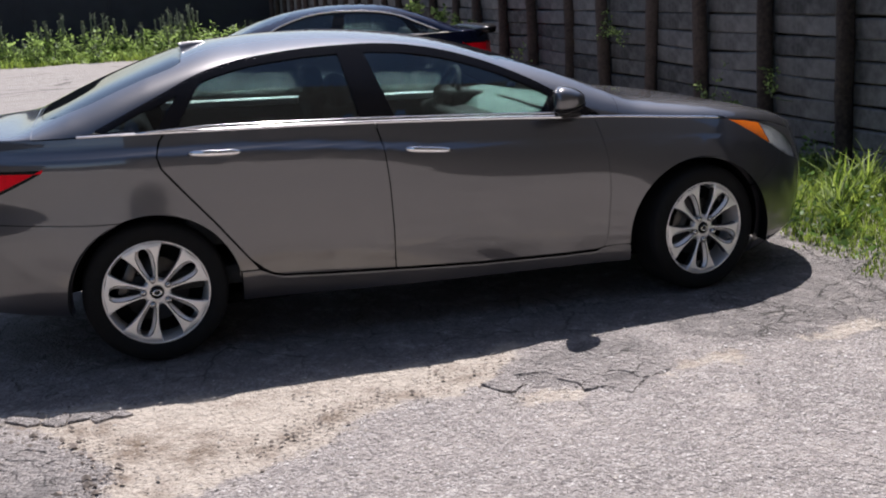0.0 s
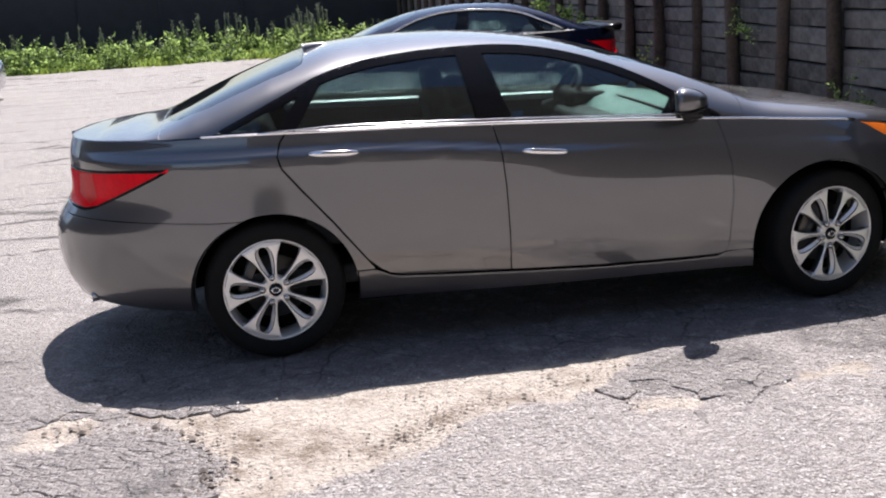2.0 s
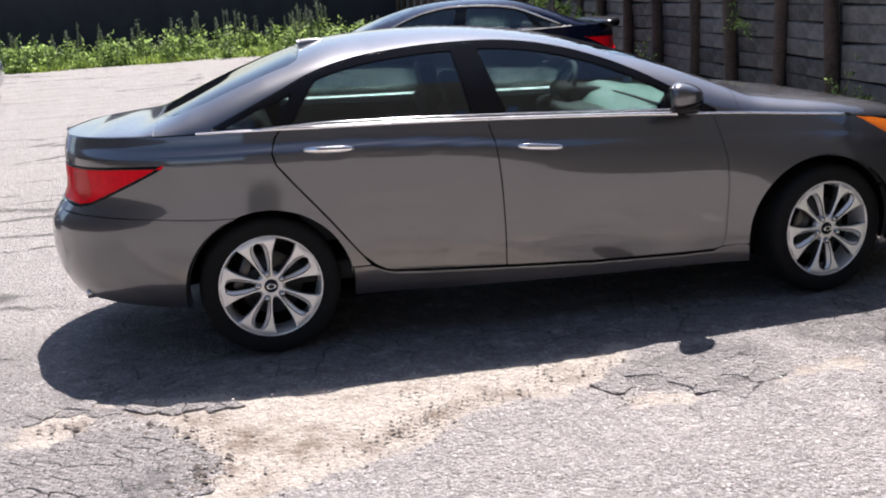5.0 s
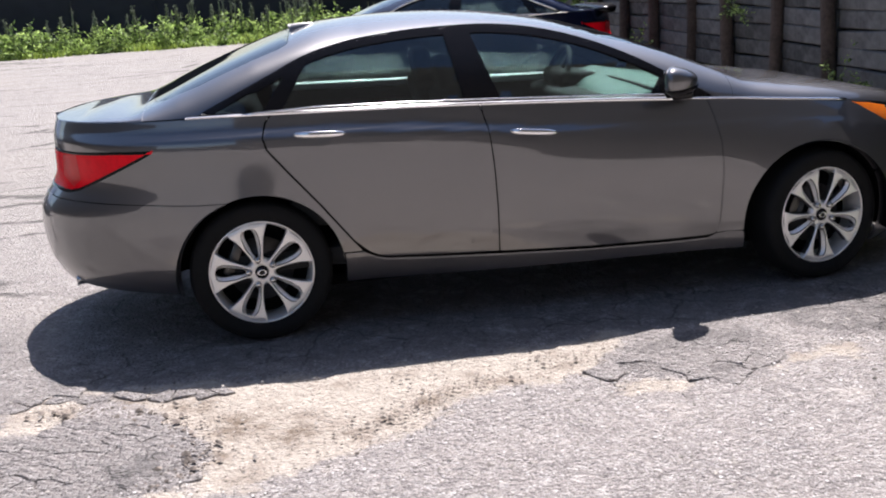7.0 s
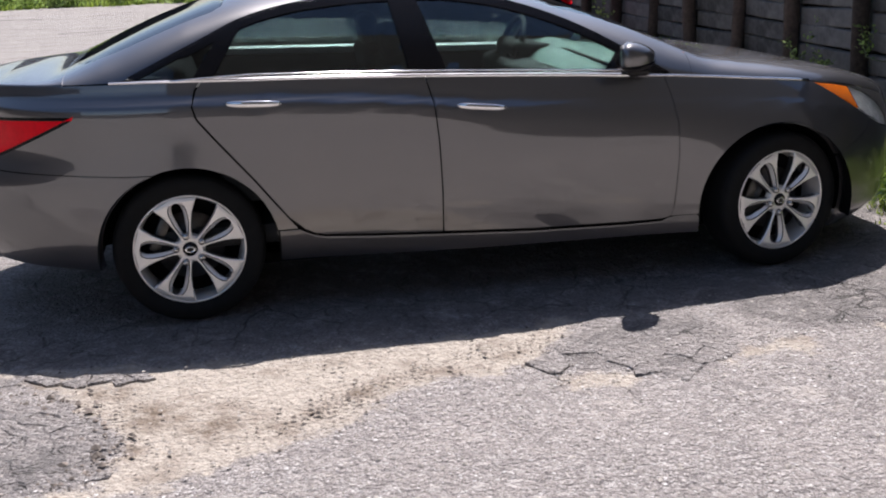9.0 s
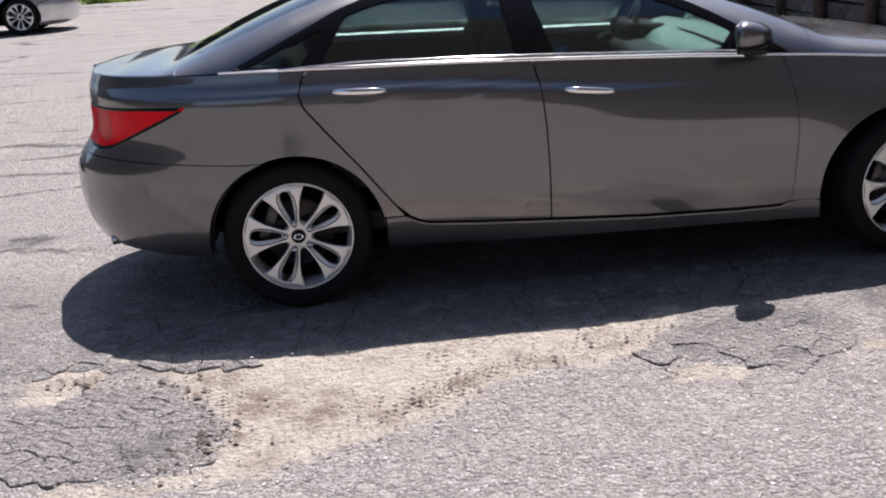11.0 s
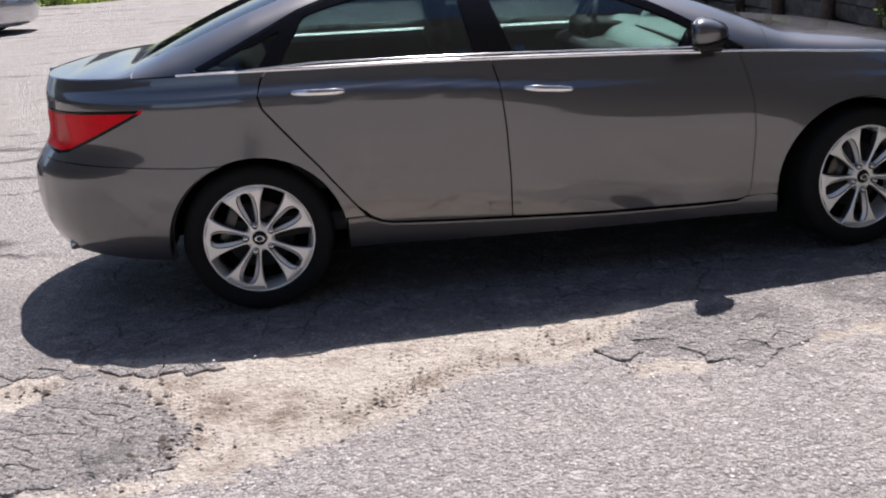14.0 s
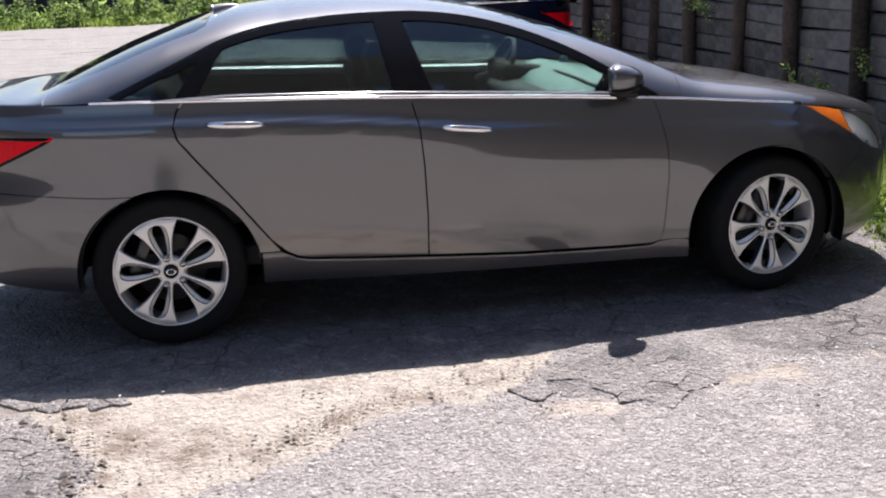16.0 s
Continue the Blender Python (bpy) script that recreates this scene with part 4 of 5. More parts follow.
SAND = [(-0.92, -0.31), (-0.59, -0.40), (-0.06, -0.46), (0.44, -0.51), (0.94, -0.49), (1.62, -0.43), (1.46, -0.69), (1.31, -0.89), (1.17, -0.93), (0.95, -0.93), (0.78, -1.03), (0.62, -1.18), (0.48, -1.27), (0.29, -1.31), (0.13, -1.46), (-0.03, -1.57), (-0.29, -1.59), (-0.26, -1.38), (-0.28, -1.08), (-0.43, -0.83), (-0.64, -0.56)]
SAND_MORE = ([(-1.15, -0.43), (-0.83, -0.44), (-0.75, -0.64), (-0.86, -0.82), (-1.10, -0.80)], [(-0.85, -1.43), (-0.53, -1.50), (-0.27, -1.45), (-0.2, -1.62), (-0.56, -1.66), (-0.82, -1.60)], [(1.35, -1.00), (1.62, -1.06), (1.60, -1.22), (1.36, -1.20)], [(2.0, -0.94), (2.48, -0.90), (2.45, -1.04), (2.0, -1.13)], [(2.7, -0.9), (3.3, -0.72), (3.35, -0.86), (2.8, -1.0)])
SLAB = [(-1.75, -1.10), (-1.35, -0.86), (-0.92, -0.88), (-0.84, -0.75), (-0.63, -0.76), (-0.35, -0.99), (-0.28, -1.27), (-0.29, -1.41), (-0.46, -1.42), (-0.54, -1.48), (-0.73, -1.46), (-0.85, -1.42), (-1.3, -1.50), (-1.8, -1.45)]
SLAB_SMALL = [(1.40, -0.73), (1.71, -0.53), (2.07, -0.56), (2.18, -0.79), (1.98, -1.10), (1.72, -1.15), (1.53, -1.03), (1.38, -0.95)]
SLAB_EDGE = [(-1.6, -0.44), (-1.1, -0.36), (-0.5, -0.52), (-0.15, -0.56), (-0.2, -0.64), (-0.55, -0.60), (-1.1, -0.50), (-1.6, -0.62)]
SLAB_FAR = [(2.3, -0.10), (3.4, 0.05), (3.7, -0.25), (3.6, -0.85), (2.9, -1.0), (2.35, -0.75)]


def cover(px, py, poly, soft):
    """1 well inside an outline, 0 well outside, 0.5 on it."""
    best = np.full(px.shape, 1e9)
    hit = np.zeros(px.shape, bool)
    for (ax, ay), (bx, by) in zip(poly, poly[1:] + poly[:1]):
        ex, ey = bx - ax, by - ay
        t = np.clip(((px - ax) * ex + (py - ay) * ey) / (ex * ex + ey * ey), 0, 1)
        best = np.minimum(best, np.hypot(px - ax - t * ex, py - ay - t * ey))
        if ay != by:
            hit ^= ((ay > py) != (by > py)) & (px < ex * (py - ay) / ey + ax)
    return np.clip(0.5 + np.where(hit, best, -best) / soft, 0, 1)


def wander(x, y, k=0.0):
    return 0.07 * noise.noise(Vector((x * 5, y * 5, k))) + 0.03 * noise.noise(Vector((x * 16, y * 16, k + 4)))


def ground():
    xs = sorted(set([round(v, 3) for v in np.arange(-3.2, 4.6, 0.03)] + [-900, -300, -100, -50, -30, -20, -14, -10, -7.5, -5.5, -4.2, 5, 6, 8, 12, 20, 40, 100, 300, 900]))
    ys = sorted(set([round(v, 3) for v in np.arange(-3.6, 2.3, 0.03)] + [-900, -300, -100, -50, -30, -20, -14, -10, -8, -6, -4.6, 2.6, 3, 3.5, 4, 4.6, 5.4, 6.5, 8, 10, 12, 15, 18, 22, 26, 30, 40, 60, 100, 300, 900]))
    plan = [(x, y) for x in xs for y in ys]
    wx = np.array([x + (wander(x, y) if abs(x) < 5 and abs(y) < 4 else 0) for x, y in plan])
    wy = np.array([y + (wander(x, y, 20) if abs(x) < 5 and abs(y) < 4 else 0) for x, y in plan])
    sand = cover(wx, wy, SAND, 0.16)
    for poly in SAND_MORE:
        sand = np.maximum(sand, 0.85 * cover(wx, wy, poly, 0.16))
    craz_shade = np.zeros(len(plan))
    for poly, deg in ((SLAB, 1.0), (SLAB_SMALL, 0.82), (SLAB_EDGE, 1.0), (SLAB_FAR, 0.9)):
        craz_shade = np.maximum(craz_shade, deg * cover(wx, wy, poly, 0.10))
    sand = sand * (1 - 0.8 * np.maximum(cover(wx, wy, SLAB, 0.08), cover(wx, wy, SLAB_SMALL, 0.08)))
    craz_shade = np.maximum(craz_shade, 0.55 * cover(wx, wy, [(-3.4, -0.9), (-1.0, -0.5), (-1.1, 0.6), (-3.4, 1.5)], 0.5))
    # stall under the saloon: broken asphalt, painted darker to deepen the car's shadow
    craz_shade = np.maximum(craz_shade, 0.85 * cover(wx, wy, [(-1.0, -0.42), (2.2, -0.5), (4.2, -0.3), (4.4, 2.2), (-0.9, 2.0)], 0.25))
    px, py = np.array([p[0] for p in plan]), np.array([p[1] for p in plan])
    seams = np.clip(np.maximum((py - 1.0) / 1.5, (-1.0 - px) / 0.5), 0, 1)
    stain = np.zeros(len(plan))
    for ax, ay, r in ((0.28, -1.20, 0.06), (0.45, -1.10, 0.07), (0.58, -0.98, 0.07), (0.72, -0.90, 0.06), (0.92, -0.82, 0.05), (1.2, -0.74, 0.05), (0.05, -1.10, 0.13), (-0.15, -0.98, 0.12), (-0.35, -0.70, 0.10), (-0.6, -0.58, 0.08), (-0.75, -0.68, 0.08), (-0.22, -1.25, 0.06)):
        stain = np.maximum(stain, np.exp(-((wx - ax) ** 2 + (wy - ay) ** 2) / (r * r)))
    verts = []
    for (x, y), s, c in zip(plan, sand, craz_shade):
        z = 0.0
        if -3.2 < x < 4.6 and -3.6 < y < 2.3:
            e = min(1.0, (x + 3.2) / 0.5, (4.6 - x) / 0.5, (y + 3.6) / 0.5, (2.3 - y) / 0.5)
            z = e * (0.010 * noise.noise(Vector((x * 1.3, y * 1.3, 0))) + 0.006 * noise.noise(Vector((x * 5, y * 5, 3))) * (0.4 + c) + 0.003 * noise.noise(Vector((x * 17, y * 17, 7))) - 0.012 * s)
        verts.append((x, y, z - 0.004))
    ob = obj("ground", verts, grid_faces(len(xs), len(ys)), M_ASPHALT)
    for nm, vals in (("sand", sand), ("craze_and_shade", craz_shade), ("seams", seams), ("stain", stain)):
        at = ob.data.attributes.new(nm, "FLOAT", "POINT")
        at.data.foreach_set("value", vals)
    return tagged(ob, "sun-bleached cracked asphalt car park with sand drifts", "ground", kind="structure")


GROUND = ground()


def clip_cell(cell, ax, ay, nx, ny):
    """The part of a convex outline on the inner side of a line."""
    out = []
    for (px, py), (qx, qy) in zip(cell, cell[1:] + cell[:1]):
        d, e = (px - ax) * nx + (py - ay) * ny, (qx - ax) * nx + (qy - ay) * ny
        if d <= 0:
            out.append((px, py))
        if (d < 0 < e) or (e < 0 < d):
            t = d / (d - e)
            out.append((px + t * (qx - px), py + t * (qy - py)))
    return out


def slab_pieces(outline, spacing, seed, lift, keep=1.0):
    """Broken plates of old asphalt, slightly lifted and tilted, with open cracks between."""
    rnd = random.Random(seed)
    x0, x1 = min(p[0] for p in outline), max(p[0] for p in outline)
    y0, y1 = min(p[1] for p in outline), max(p[1] for p in outline)
    seeds = []
    for _ in range(1500):
        q = (rnd.uniform(x0 - 0.2, x1 + 0.2), rnd.uniform(y0 - 0.2, y1 + 0.2))
        least = spacing * rnd.uniform(0.45, 1.25)
        if all(math.hypot(q[0] - s[0], 1.5 * (q[1] - s[1])) > least for s in seeds):
            seeds.append(q)
    for sx, sy in seeds:
        if rnd.random() > keep or not inside((sx + wander(sx, sy), sy + wander(sx, sy, 20)), outline):
            continue
        cell = [(sx - 0.4, sy - 0.4), (sx + 0.4, sy - 0.4), (sx + 0.4, sy + 0.4), (sx - 0.4, sy + 0.4)]
        for tx, ty in seeds:
            if (tx, ty) != (sx, sy) and math.hypot(tx - sx, ty - sy) < 0.6:
                cell = clip_cell(cell, (sx + tx) / 2, (sy + ty) / 2, tx - sx, ty - sy)
        if len(cell) < 3:
            continue
        ring = densify(cell, 0.03)
        ring = [(x + 0.6 * wander(x, y, 31), y + 0.6 * wander(x, y, 37)) for x, y in ring]
        cx, cy = sum(p[0] for p in ring) / len(ring), sum(p[1] for p in ring) / len(ring)
        up, ta, tb = lift * rnd.uniform(0.5, 1.1), rnd.gauss(0, 0.012), rnd.gauss(0, 0.012)
        n = len(ring)
        verts, faces = [], []
        gap = rnd.choice((0.0, 0.0, 0.0008, 0.002, 0.004))
        for d, dz in ((gap, -0.02), (gap, -0.004), (gap + 0.004, 0.0)):
            for x, y in ring:
                L = math.hypot(x - cx, y - cy) or 1
                kx, ky = (cx - x) / L, (cy - y) / L
                qx, qy = x + kx * d - cx, y + ky * d - cy
                verts.append((qx, qy, up + dz + ta * qx + tb * qy + (0.002 * noise.noise(Vector((x * 30, y * 30, 2))) if dz > -0.01 else 0)))
        verts.append((0, 0, up + 0.001))
        for k in range(n):
            m = (k + 1) % n
            faces += [(k, m, n + m, n + k), (n + k, n + m, 2 * n + m, 2 * n + k), (2 * n + k, 2 * n + m, 3 * n)]
        ob = obj("slab_piece", verts, faces, M_ASPHALT, GROUND)
        at = ob.data.attributes.new("craze_and_shade", "FLOAT", "POINT")
        at.data.foreach_set("value", [rnd.uniform(0.35, 0.62)] * len(verts))
        ob.data.set_sharp_from_angle(angle=radians(40))
        ob.location = (cx, cy, 0)


slab_pieces(SLAB, 0.155, 3, 0.003)
slab_pieces(SLAB_EDGE, 0.12, 6, -0.007, 0.85)
slab_pieces(SLAB_SMALL, 0.19, 8, 0.0004, 0.75)


def gravel(name, count, seed, place, size, label, material, tall=0.8):
    """Loose stones lying on the asphalt."""
    rnd = random.Random(seed)
    verts, faces = [], []
    for _ in range(count):
        x, y = place(rnd)
        r = min(2.2 * size, size * rnd.lognormvariate(-0.4, 0.5))
        a = rnd.uniform(0, 6.28)
        n = len(verts)
        for px, py, pz in ((1, 0, 0.1), (0.2, 0.9, 0.15), (-0.9, 0.3, 0.1), (-0.4, -0.8, 0.12), (0.6, -0.7, 0.1), (0.1, 0.1, 0.75), (0, 0, -0.4)):
            px, py = px * rnd.uniform(0.7, 1.2), py * rnd.uniform(0.6, 1.1)
            verts.append((x + r * (px * math.cos(a) - py * math.sin(a)), y + r * (px * math.sin(a) + py * math.cos(a)), r * pz * tall - 0.003 + 0.010 * noise.noise(Vector((x * 1.3, y * 1.3, 0)))))
        for k in range(5):
            faces += [(n + k, n + (k + 1) % 5, n + 5), (n + (k + 1) % 5, n + k, n + 6)]
    ob = obj(name, verts, faces, material, None, "", False)
    return tagged(ob, label, "gravel", kind="stuff")


def anywhere(rnd):
    return rnd.uniform(-2.6, 4.2), rnd.uniform(-3.2, -0.3)


def on_aggregate(rnd):
    while True:
        x, y = rnd.uniform(-2.6, 4.2), rnd.uniform(-3.3, -0.75)
        if not inside((x, y), SAND) and not inside((x, y), SLAB):
            return x, y


def along(points, spread):
    def place(rnd):
        k = rnd.randrange(len(points) - 1)
        t = rnd.random()
        (ax, ay), (bx, by) = points[k], points[k + 1]
        return ax + t * (bx - ax) + rnd.gauss(0, spread), ay + t * (by - ay) + rnd.gauss(0, spread)
    return place


def on_sand(rnd):
    while True:
        x, y = rnd.uniform(-1.1, 1.7), rnd.uniform(-1.6, -0.3)
        if inside((x, y), SAND):
            return x, y


M_WHITE = mat("white_stone_chip", (0.60, 0.57, 0.55), 0.8, 0, 0.2, 60, 6, 0.1, 80, island=0.5)
M_PEB = mat("dark_pebble", (0.20, 0.165, 0.14), 0.9, 0, 0.5, 40, 6, 0.2, 80, island=1.2)
gravel("loose_gravel", 7000, 4, anywhere, 0.0050, "loose pale grit scattered on worn asphalt", M_STONE)
gravel("white_chips", 9500, 14, on_aggregate, 0.0048, "white stone chips showing in worn asphalt", M_WHITE, 0.45)
gravel("grey_stones", 3200, 15, on_aggregate, 0.0068, "grey aggregate stones standing out of worn asphalt", M_STONE, 0.9)
gravel("dark_crumbs", 420, 9, along([(0.25, -1.22), (0.5, -1.12), (0.62, -0.95), (0.92, -0.84), (1.43, -0.66)], 0.065), 0.0075, "dark crumbs of broken asphalt on sand", M_PEB)
gravel("slab_rubble", 260, 10, along([(-0.95, -0.62), (-0.75, -0.70), (-0.45, -0.82), (-0.28, -1.05), (-0.25, -1.35), (-0.5, -1.50)], 0.055), 0.011, "rubble crumbled off the edge of the broken slab", M_PEB)
gravel("sand_pebbles", 420, 12, on_sand, 0.0052, "small dark pebbles lying in the sand", M_PEB)

# ---- timber retaining wall ----
WX, WY, WS, WH, COURSE = 5.45, 2.56, 1.063, 2.76, 0.1725


def wall_x(y):
    return WX - 0.03 * (y - WY)


FAR_Y = 29.6


def retaining_wall():
    rnd = random.Random(11)
    y0, y1 = WY - 4 * WS, FAR_Y
    v = []
    for y in (y0, y1):
        x = wall_x(y) + 0.13
        v += [(x, y, -0.3), (x, y, WH - 0.02), (x + 0.6, y, WH - 0.02), (x + 0.6, y, -0.3)]
    wall = obj("wall_east", v, [(0, 1, 5, 4), (1, 2, 6, 5), (2, 3, 7, 6), (3, 2, 1, 0), (4, 5, 6, 7)], M_EARTH, None, "", False)
    tagged(wall, "dark earth bank held behind grey timber lagging", "wall", kind="structure")
    meshes = []
    for k in range(8):
        bm = rounded_box(0.075, WS - 0.02, COURSE - 0.012, 0.012, 1)
        for vt in bm.verts:
            p = vt.co
            p.z += 0.010 * math.sin(3.1 * p.y / WS + k) + 0.006 * noise.noise(Vector((p.y * 3, k, p.z * 8)))
            p.x += 0.012 * noise.noise(Vector((p.y * 2.5, k + 9, p.z * 9)))
        bmesh.ops.subdivide_edges(bm, edges=[e for e in bm.edges if e.calc_length() > 0.5], cuts=4)
        for vt in bm.verts:
            vt.co.z += 0.007 * noise.noise(Vector((vt.co.y * 6, k * 3.1, 0.5 if vt.co.z > 0 else 7)))
        me = bpy.data.meshes.new("board")
        bm.to_mesh(me)
        bm.free()
        me.materials.append(M_BOARD)
        me.polygons.foreach_set("use_smooth", [False] * len(me.polygons))
        meshes.append(me)
    bays = int((y1 - y0) / WS)
    rest_v, rest_f = [], []
    for i in range(bays):
        y = y0 + WS * (i + 0.5)
        for j in range(16):
            me = meshes[rnd.randrange(8)]
            z = 0.02 + COURSE * (j + 0.5)
            place = pose(wall_x(y) + 0.09 + rnd.uniform(-0.012, 0.012), y, z + rnd.uniform(-0.007, 0.007), rnd.uniform(-1.1, 1.1), rnd.uniform(-2, 2), 1.72)
            if 4 <= i < 22:
                ob = new("board", me)
                ob.parent = wall
                ob.matrix_world = place
            else:
                b = len(rest_v)
                rest_v += [place @ vt.co for vt in me.vertices]
                rest_f += [tuple(b + q for q in poly.vertices) for poly in me.polygons]
    obj("outer_boards", rest_v, rest_f, M_BOARD, wall, "", False)
    posts = []
    for k in range(4):
        verts, faces = [], []
        nz, na = 16, 14
        for a in range(nz):
            z = -0.2 + (WH + 0.35) * a / (nz - 1)
            for b in range(na):
                t = 2 * math.pi * b / na
                r = 0.070 * (1 + 0.20 * noise.noise(Vector((math.cos(t) * 1.4, math.sin(t) * 1.4 + 5 * k, z * 2.2))))
                verts.append((r * math.cos(t) + 0.012 * math.sin(z * 2 + k), r * math.sin(t) + 0.010 * math.cos(z * 1.7 + k), z))
        faces = [(a * na + b, a * na + (b + 1) % na, (a + 1) * na + (b + 1) % na, (a + 1) * na + b) for a in range(nz - 1) for b in range(na)]
        faces.append(tuple(range((nz - 1) * na, nz * na)))
        me = bpy.data.meshes.new("post")
        me.from_pydata(verts, [], faces)
        me.materials.append(M_POST)
        me.polygons.foreach_set("use_smooth", [True] * len(me.polygons))
        posts.append(me)
    for i in range(bays + 1):
        y = y0 + WS * i
        ob = new("post", posts[i % 4])
        ob.parent = wall
        ob.matrix_world = pose(wall_x(y) + 0.0, y, 0, rnd.uniform(-1, 1), rnd.uniform(0.5, 2.5), rnd.uniform(0, 360))


retaining_wall()


def plain_wall(name, x0, x1, y0, y1, h, material, label):
    bm = bmesh.new()
    bmesh.ops.create_cube(bm, size=1)
    bmesh.ops.transform(bm, matrix=Matrix.LocRotScale(((x0 + x1) / 2, (y0 + y1) / 2, h / 2 - 0.2), None, (x1 - x0, y1 - y0, h + 0.4)), verts=bm.verts)
    bmesh.ops.bevel(bm, geom=bm.edges[:], offset=0.03, segments=1, affect="EDGES")
    return tagged(part(name, bm, material, None, "", False), label, "wall", kind="structure")


north = plain_wall("wall_north", -40, 4.9, FAR_Y, FAR_Y + 0.4, 2.4, M_FARWALL, "tall black wall in shade behind weeds")
for k in range(18):
    x = -36 + 2.4 * k
    part("batten", rounded_box(0.08, 0.05, 2.3, 0.01, 1, pose(x, FAR_Y - 0.02, 1.16)), M_FARWALL, north, smooth=False)
# unseen walls behind and beside the camera, added to darken the car's reflections
plain_wall("unseen_wall_south", -40, -2, -24.4, -24.0, 3.0, M_BACKWALL, "unseen plain dark grey wall added behind the camera for reflections")
plain_wall("unseen_reflected_wall", -2, 40, -18.4, -18.0, 25.0, M_BACKWALL, "unseen tall dark grey wall added to darken window and paint reflections")
plain_wall("unseen_wall_west", -22.4, -22.0, -24, FAR_Y - 8, 9.0, M_BACKWALL, "unseen plain dark grey wall added to darken the rear bumper's reflections")
plain_wall("unseen_wall_plinth", -40, -2, -24.0, -23.9, 1.3, M_CLAD, "unseen dark plinth added at the foot of the reflected grey wall")

# ---- plants ----


def blades(rnd, verts, faces, x, y, z, h, w, lean, n=4, dirn=None):
    """One bent grass blade."""
    a = rnd.uniform(0, 6.283) if dirn is None else dirn
    c, s = math.cos(a), math.sin(a)
    b = len(verts)
    for k in range(n + 1):
        t = k / n
        d = lean * t * t
        ww = w * (1 - t) ** 0.7 + 0.0005
        px, py, pz = x + c * d, y + s * d, z + h * (t - 0.35 * t * t * min(1.0, lean / h))
        verts += [(px - s * ww, py + c * ww, pz), (px + s * ww, py - c * ww, pz)]
    for k in range(n):
        faces.append((b + 2 * k, b + 2 * k + 1, b + 2 * k + 3, b + 2 * k + 2))


def leaf(rnd, verts, faces, p, size, up=0.5):
    d = Vector((rnd.gauss(0, 1), rnd.gauss(0, 1), rnd.gauss(up, 0.6))).normalized()
    s = d.cross(Vector((rnd.gauss(0, 1), rnd.gauss(0, 1), rnd.gauss(0, 1)))).normalized()
    nrm = d.cross(s)
    p = Vector(p)
    n = len(verts)
    verts += [p, p + d * size * 0.45 + s * size * 0.26 + nrm * size * 0.05, p + d * size, p + d * size * 0.45 - s * size * 0.26 + nrm * size * 0.05, p + d * size * 0.5]
    faces += [(n, n + 1, n + 4), (n + 1, n + 2, n + 4), (n + 2, n + 3, n + 4), (n + 3, n, n + 4)]


def grass_field(name, seed, count, place, h, w, label, material, lean=0.5):
    rnd = random.Random(seed)
    verts, faces = [], []
    for _ in range(count):
        x, y, k = place(rnd)
        hh = h * k * rnd.uniform(0.5, 1.15)
        blades(rnd, verts, faces, x, y, -0.01, hh, w * rnd.uniform(0.6, 1.3), hh * lean * rnd.uniform(0.2, 1.3), 3)
    ob = obj(name, verts, faces, material, None, "")
    return tagged(ob, label, "grass", kind="stuff")


def nose_grass(rnd):
    while True:
        x, y = rnd.uniform(3.5, 5.45), rnd.uniform(-1.6, 3.0)
        lim = 3.74 - 0.10 * y + 0.09 * math.sin(y * 7) + 0.06 * math.sin(y * 17)
        if y > 0.55:
            lim = 3.80
        if x > lim + rnd.expovariate(9) * 0.3:
            return x, y, min(1.0, 0.25 + (x - lim) * 0.75)


grass_field("verge_grass", 21, 19000, nose_grass, 0.15, 0.0042, "bright green grass at the foot of the timber wall", M_GRASS)
grass_field("dry_grass", 22, 1500, nose_grass, 0.10, 0.003, "dry straw lying among the verge grass", M_DRY, 1.2)


def verge_leaves():
    rnd = random.Random(33)
    verts, faces = [], []
    for _ in range(260):
        x, y, k = nose_grass(rnd)
        top = rnd.uniform(0.03, 0.22) * (0.5 + k)
        for _ in range(rnd.randint(5, 11)):
            leaf(rnd, verts, faces, (x + rnd.gauss(0, 0.04), y + rnd.gauss(0, 0.04), top * rnd.uniform(0.3, 1.1)), rnd.uniform(0.025, 0.07), 0.4)
    return tagged(obj("verge_weeds", verts, faces, M_BROAD), "dark broad-leaved weeds among the verge grass", "weeds", kind="stuff")


verge_leaves()


def tall_tuft(x, y, h, n, seed, label, w=0.011, material=None):
    rnd = random.Random(seed)
    verts, faces = [], []
    for _ in range(n):
        r, a = rnd.uniform(0, 0.12), rnd.uniform(0, 6.283)
        hh = h * rnd.uniform(0.55, 1.1)
        blades(rnd, verts, faces, x + r * math.cos(a), y + r * math.sin(a), -0.02, hh, w * rnd.uniform(0.6, 1.2), hh * rnd.uniform(0.25, 0.9), 6)
    return tagged(obj("grass_tuft", verts, faces, material or M_GRASS), label, "grass", "tall grass tufts")


for k, (x, y, h, n) in enumerate(((4.35, 1.05, 0.42, 50), (4.6, 1.35, 0.50, 50), (4.75, 0.95, 0.45, 45), (4.15, 0.75, 0.30, 40), (4.95, 1.55, 0.50, 40), (4.5, 0.6, 0.30, 40), (4.9, 0.4, 0.32, 45), (5.15, 1.1, 0.42, 40), (4.1, 1.3, 0.32, 40))):
    tall_tuft(x, y, h, n, 40 + k, "tall bent green grass beside the timber wall")


def wall_grass(rnd):
    y = rnd.uniform(2.6, 28)
    return wall_x(y) - 0.12 - rnd.expovariate(4), y, rnd.uniform(0.6, 1.1)


grass_field("wall_foot_grass", 23, 5000, wall_grass, 0.28, 0.007, "grass growing along the foot of the timber wall", M_GRASS)


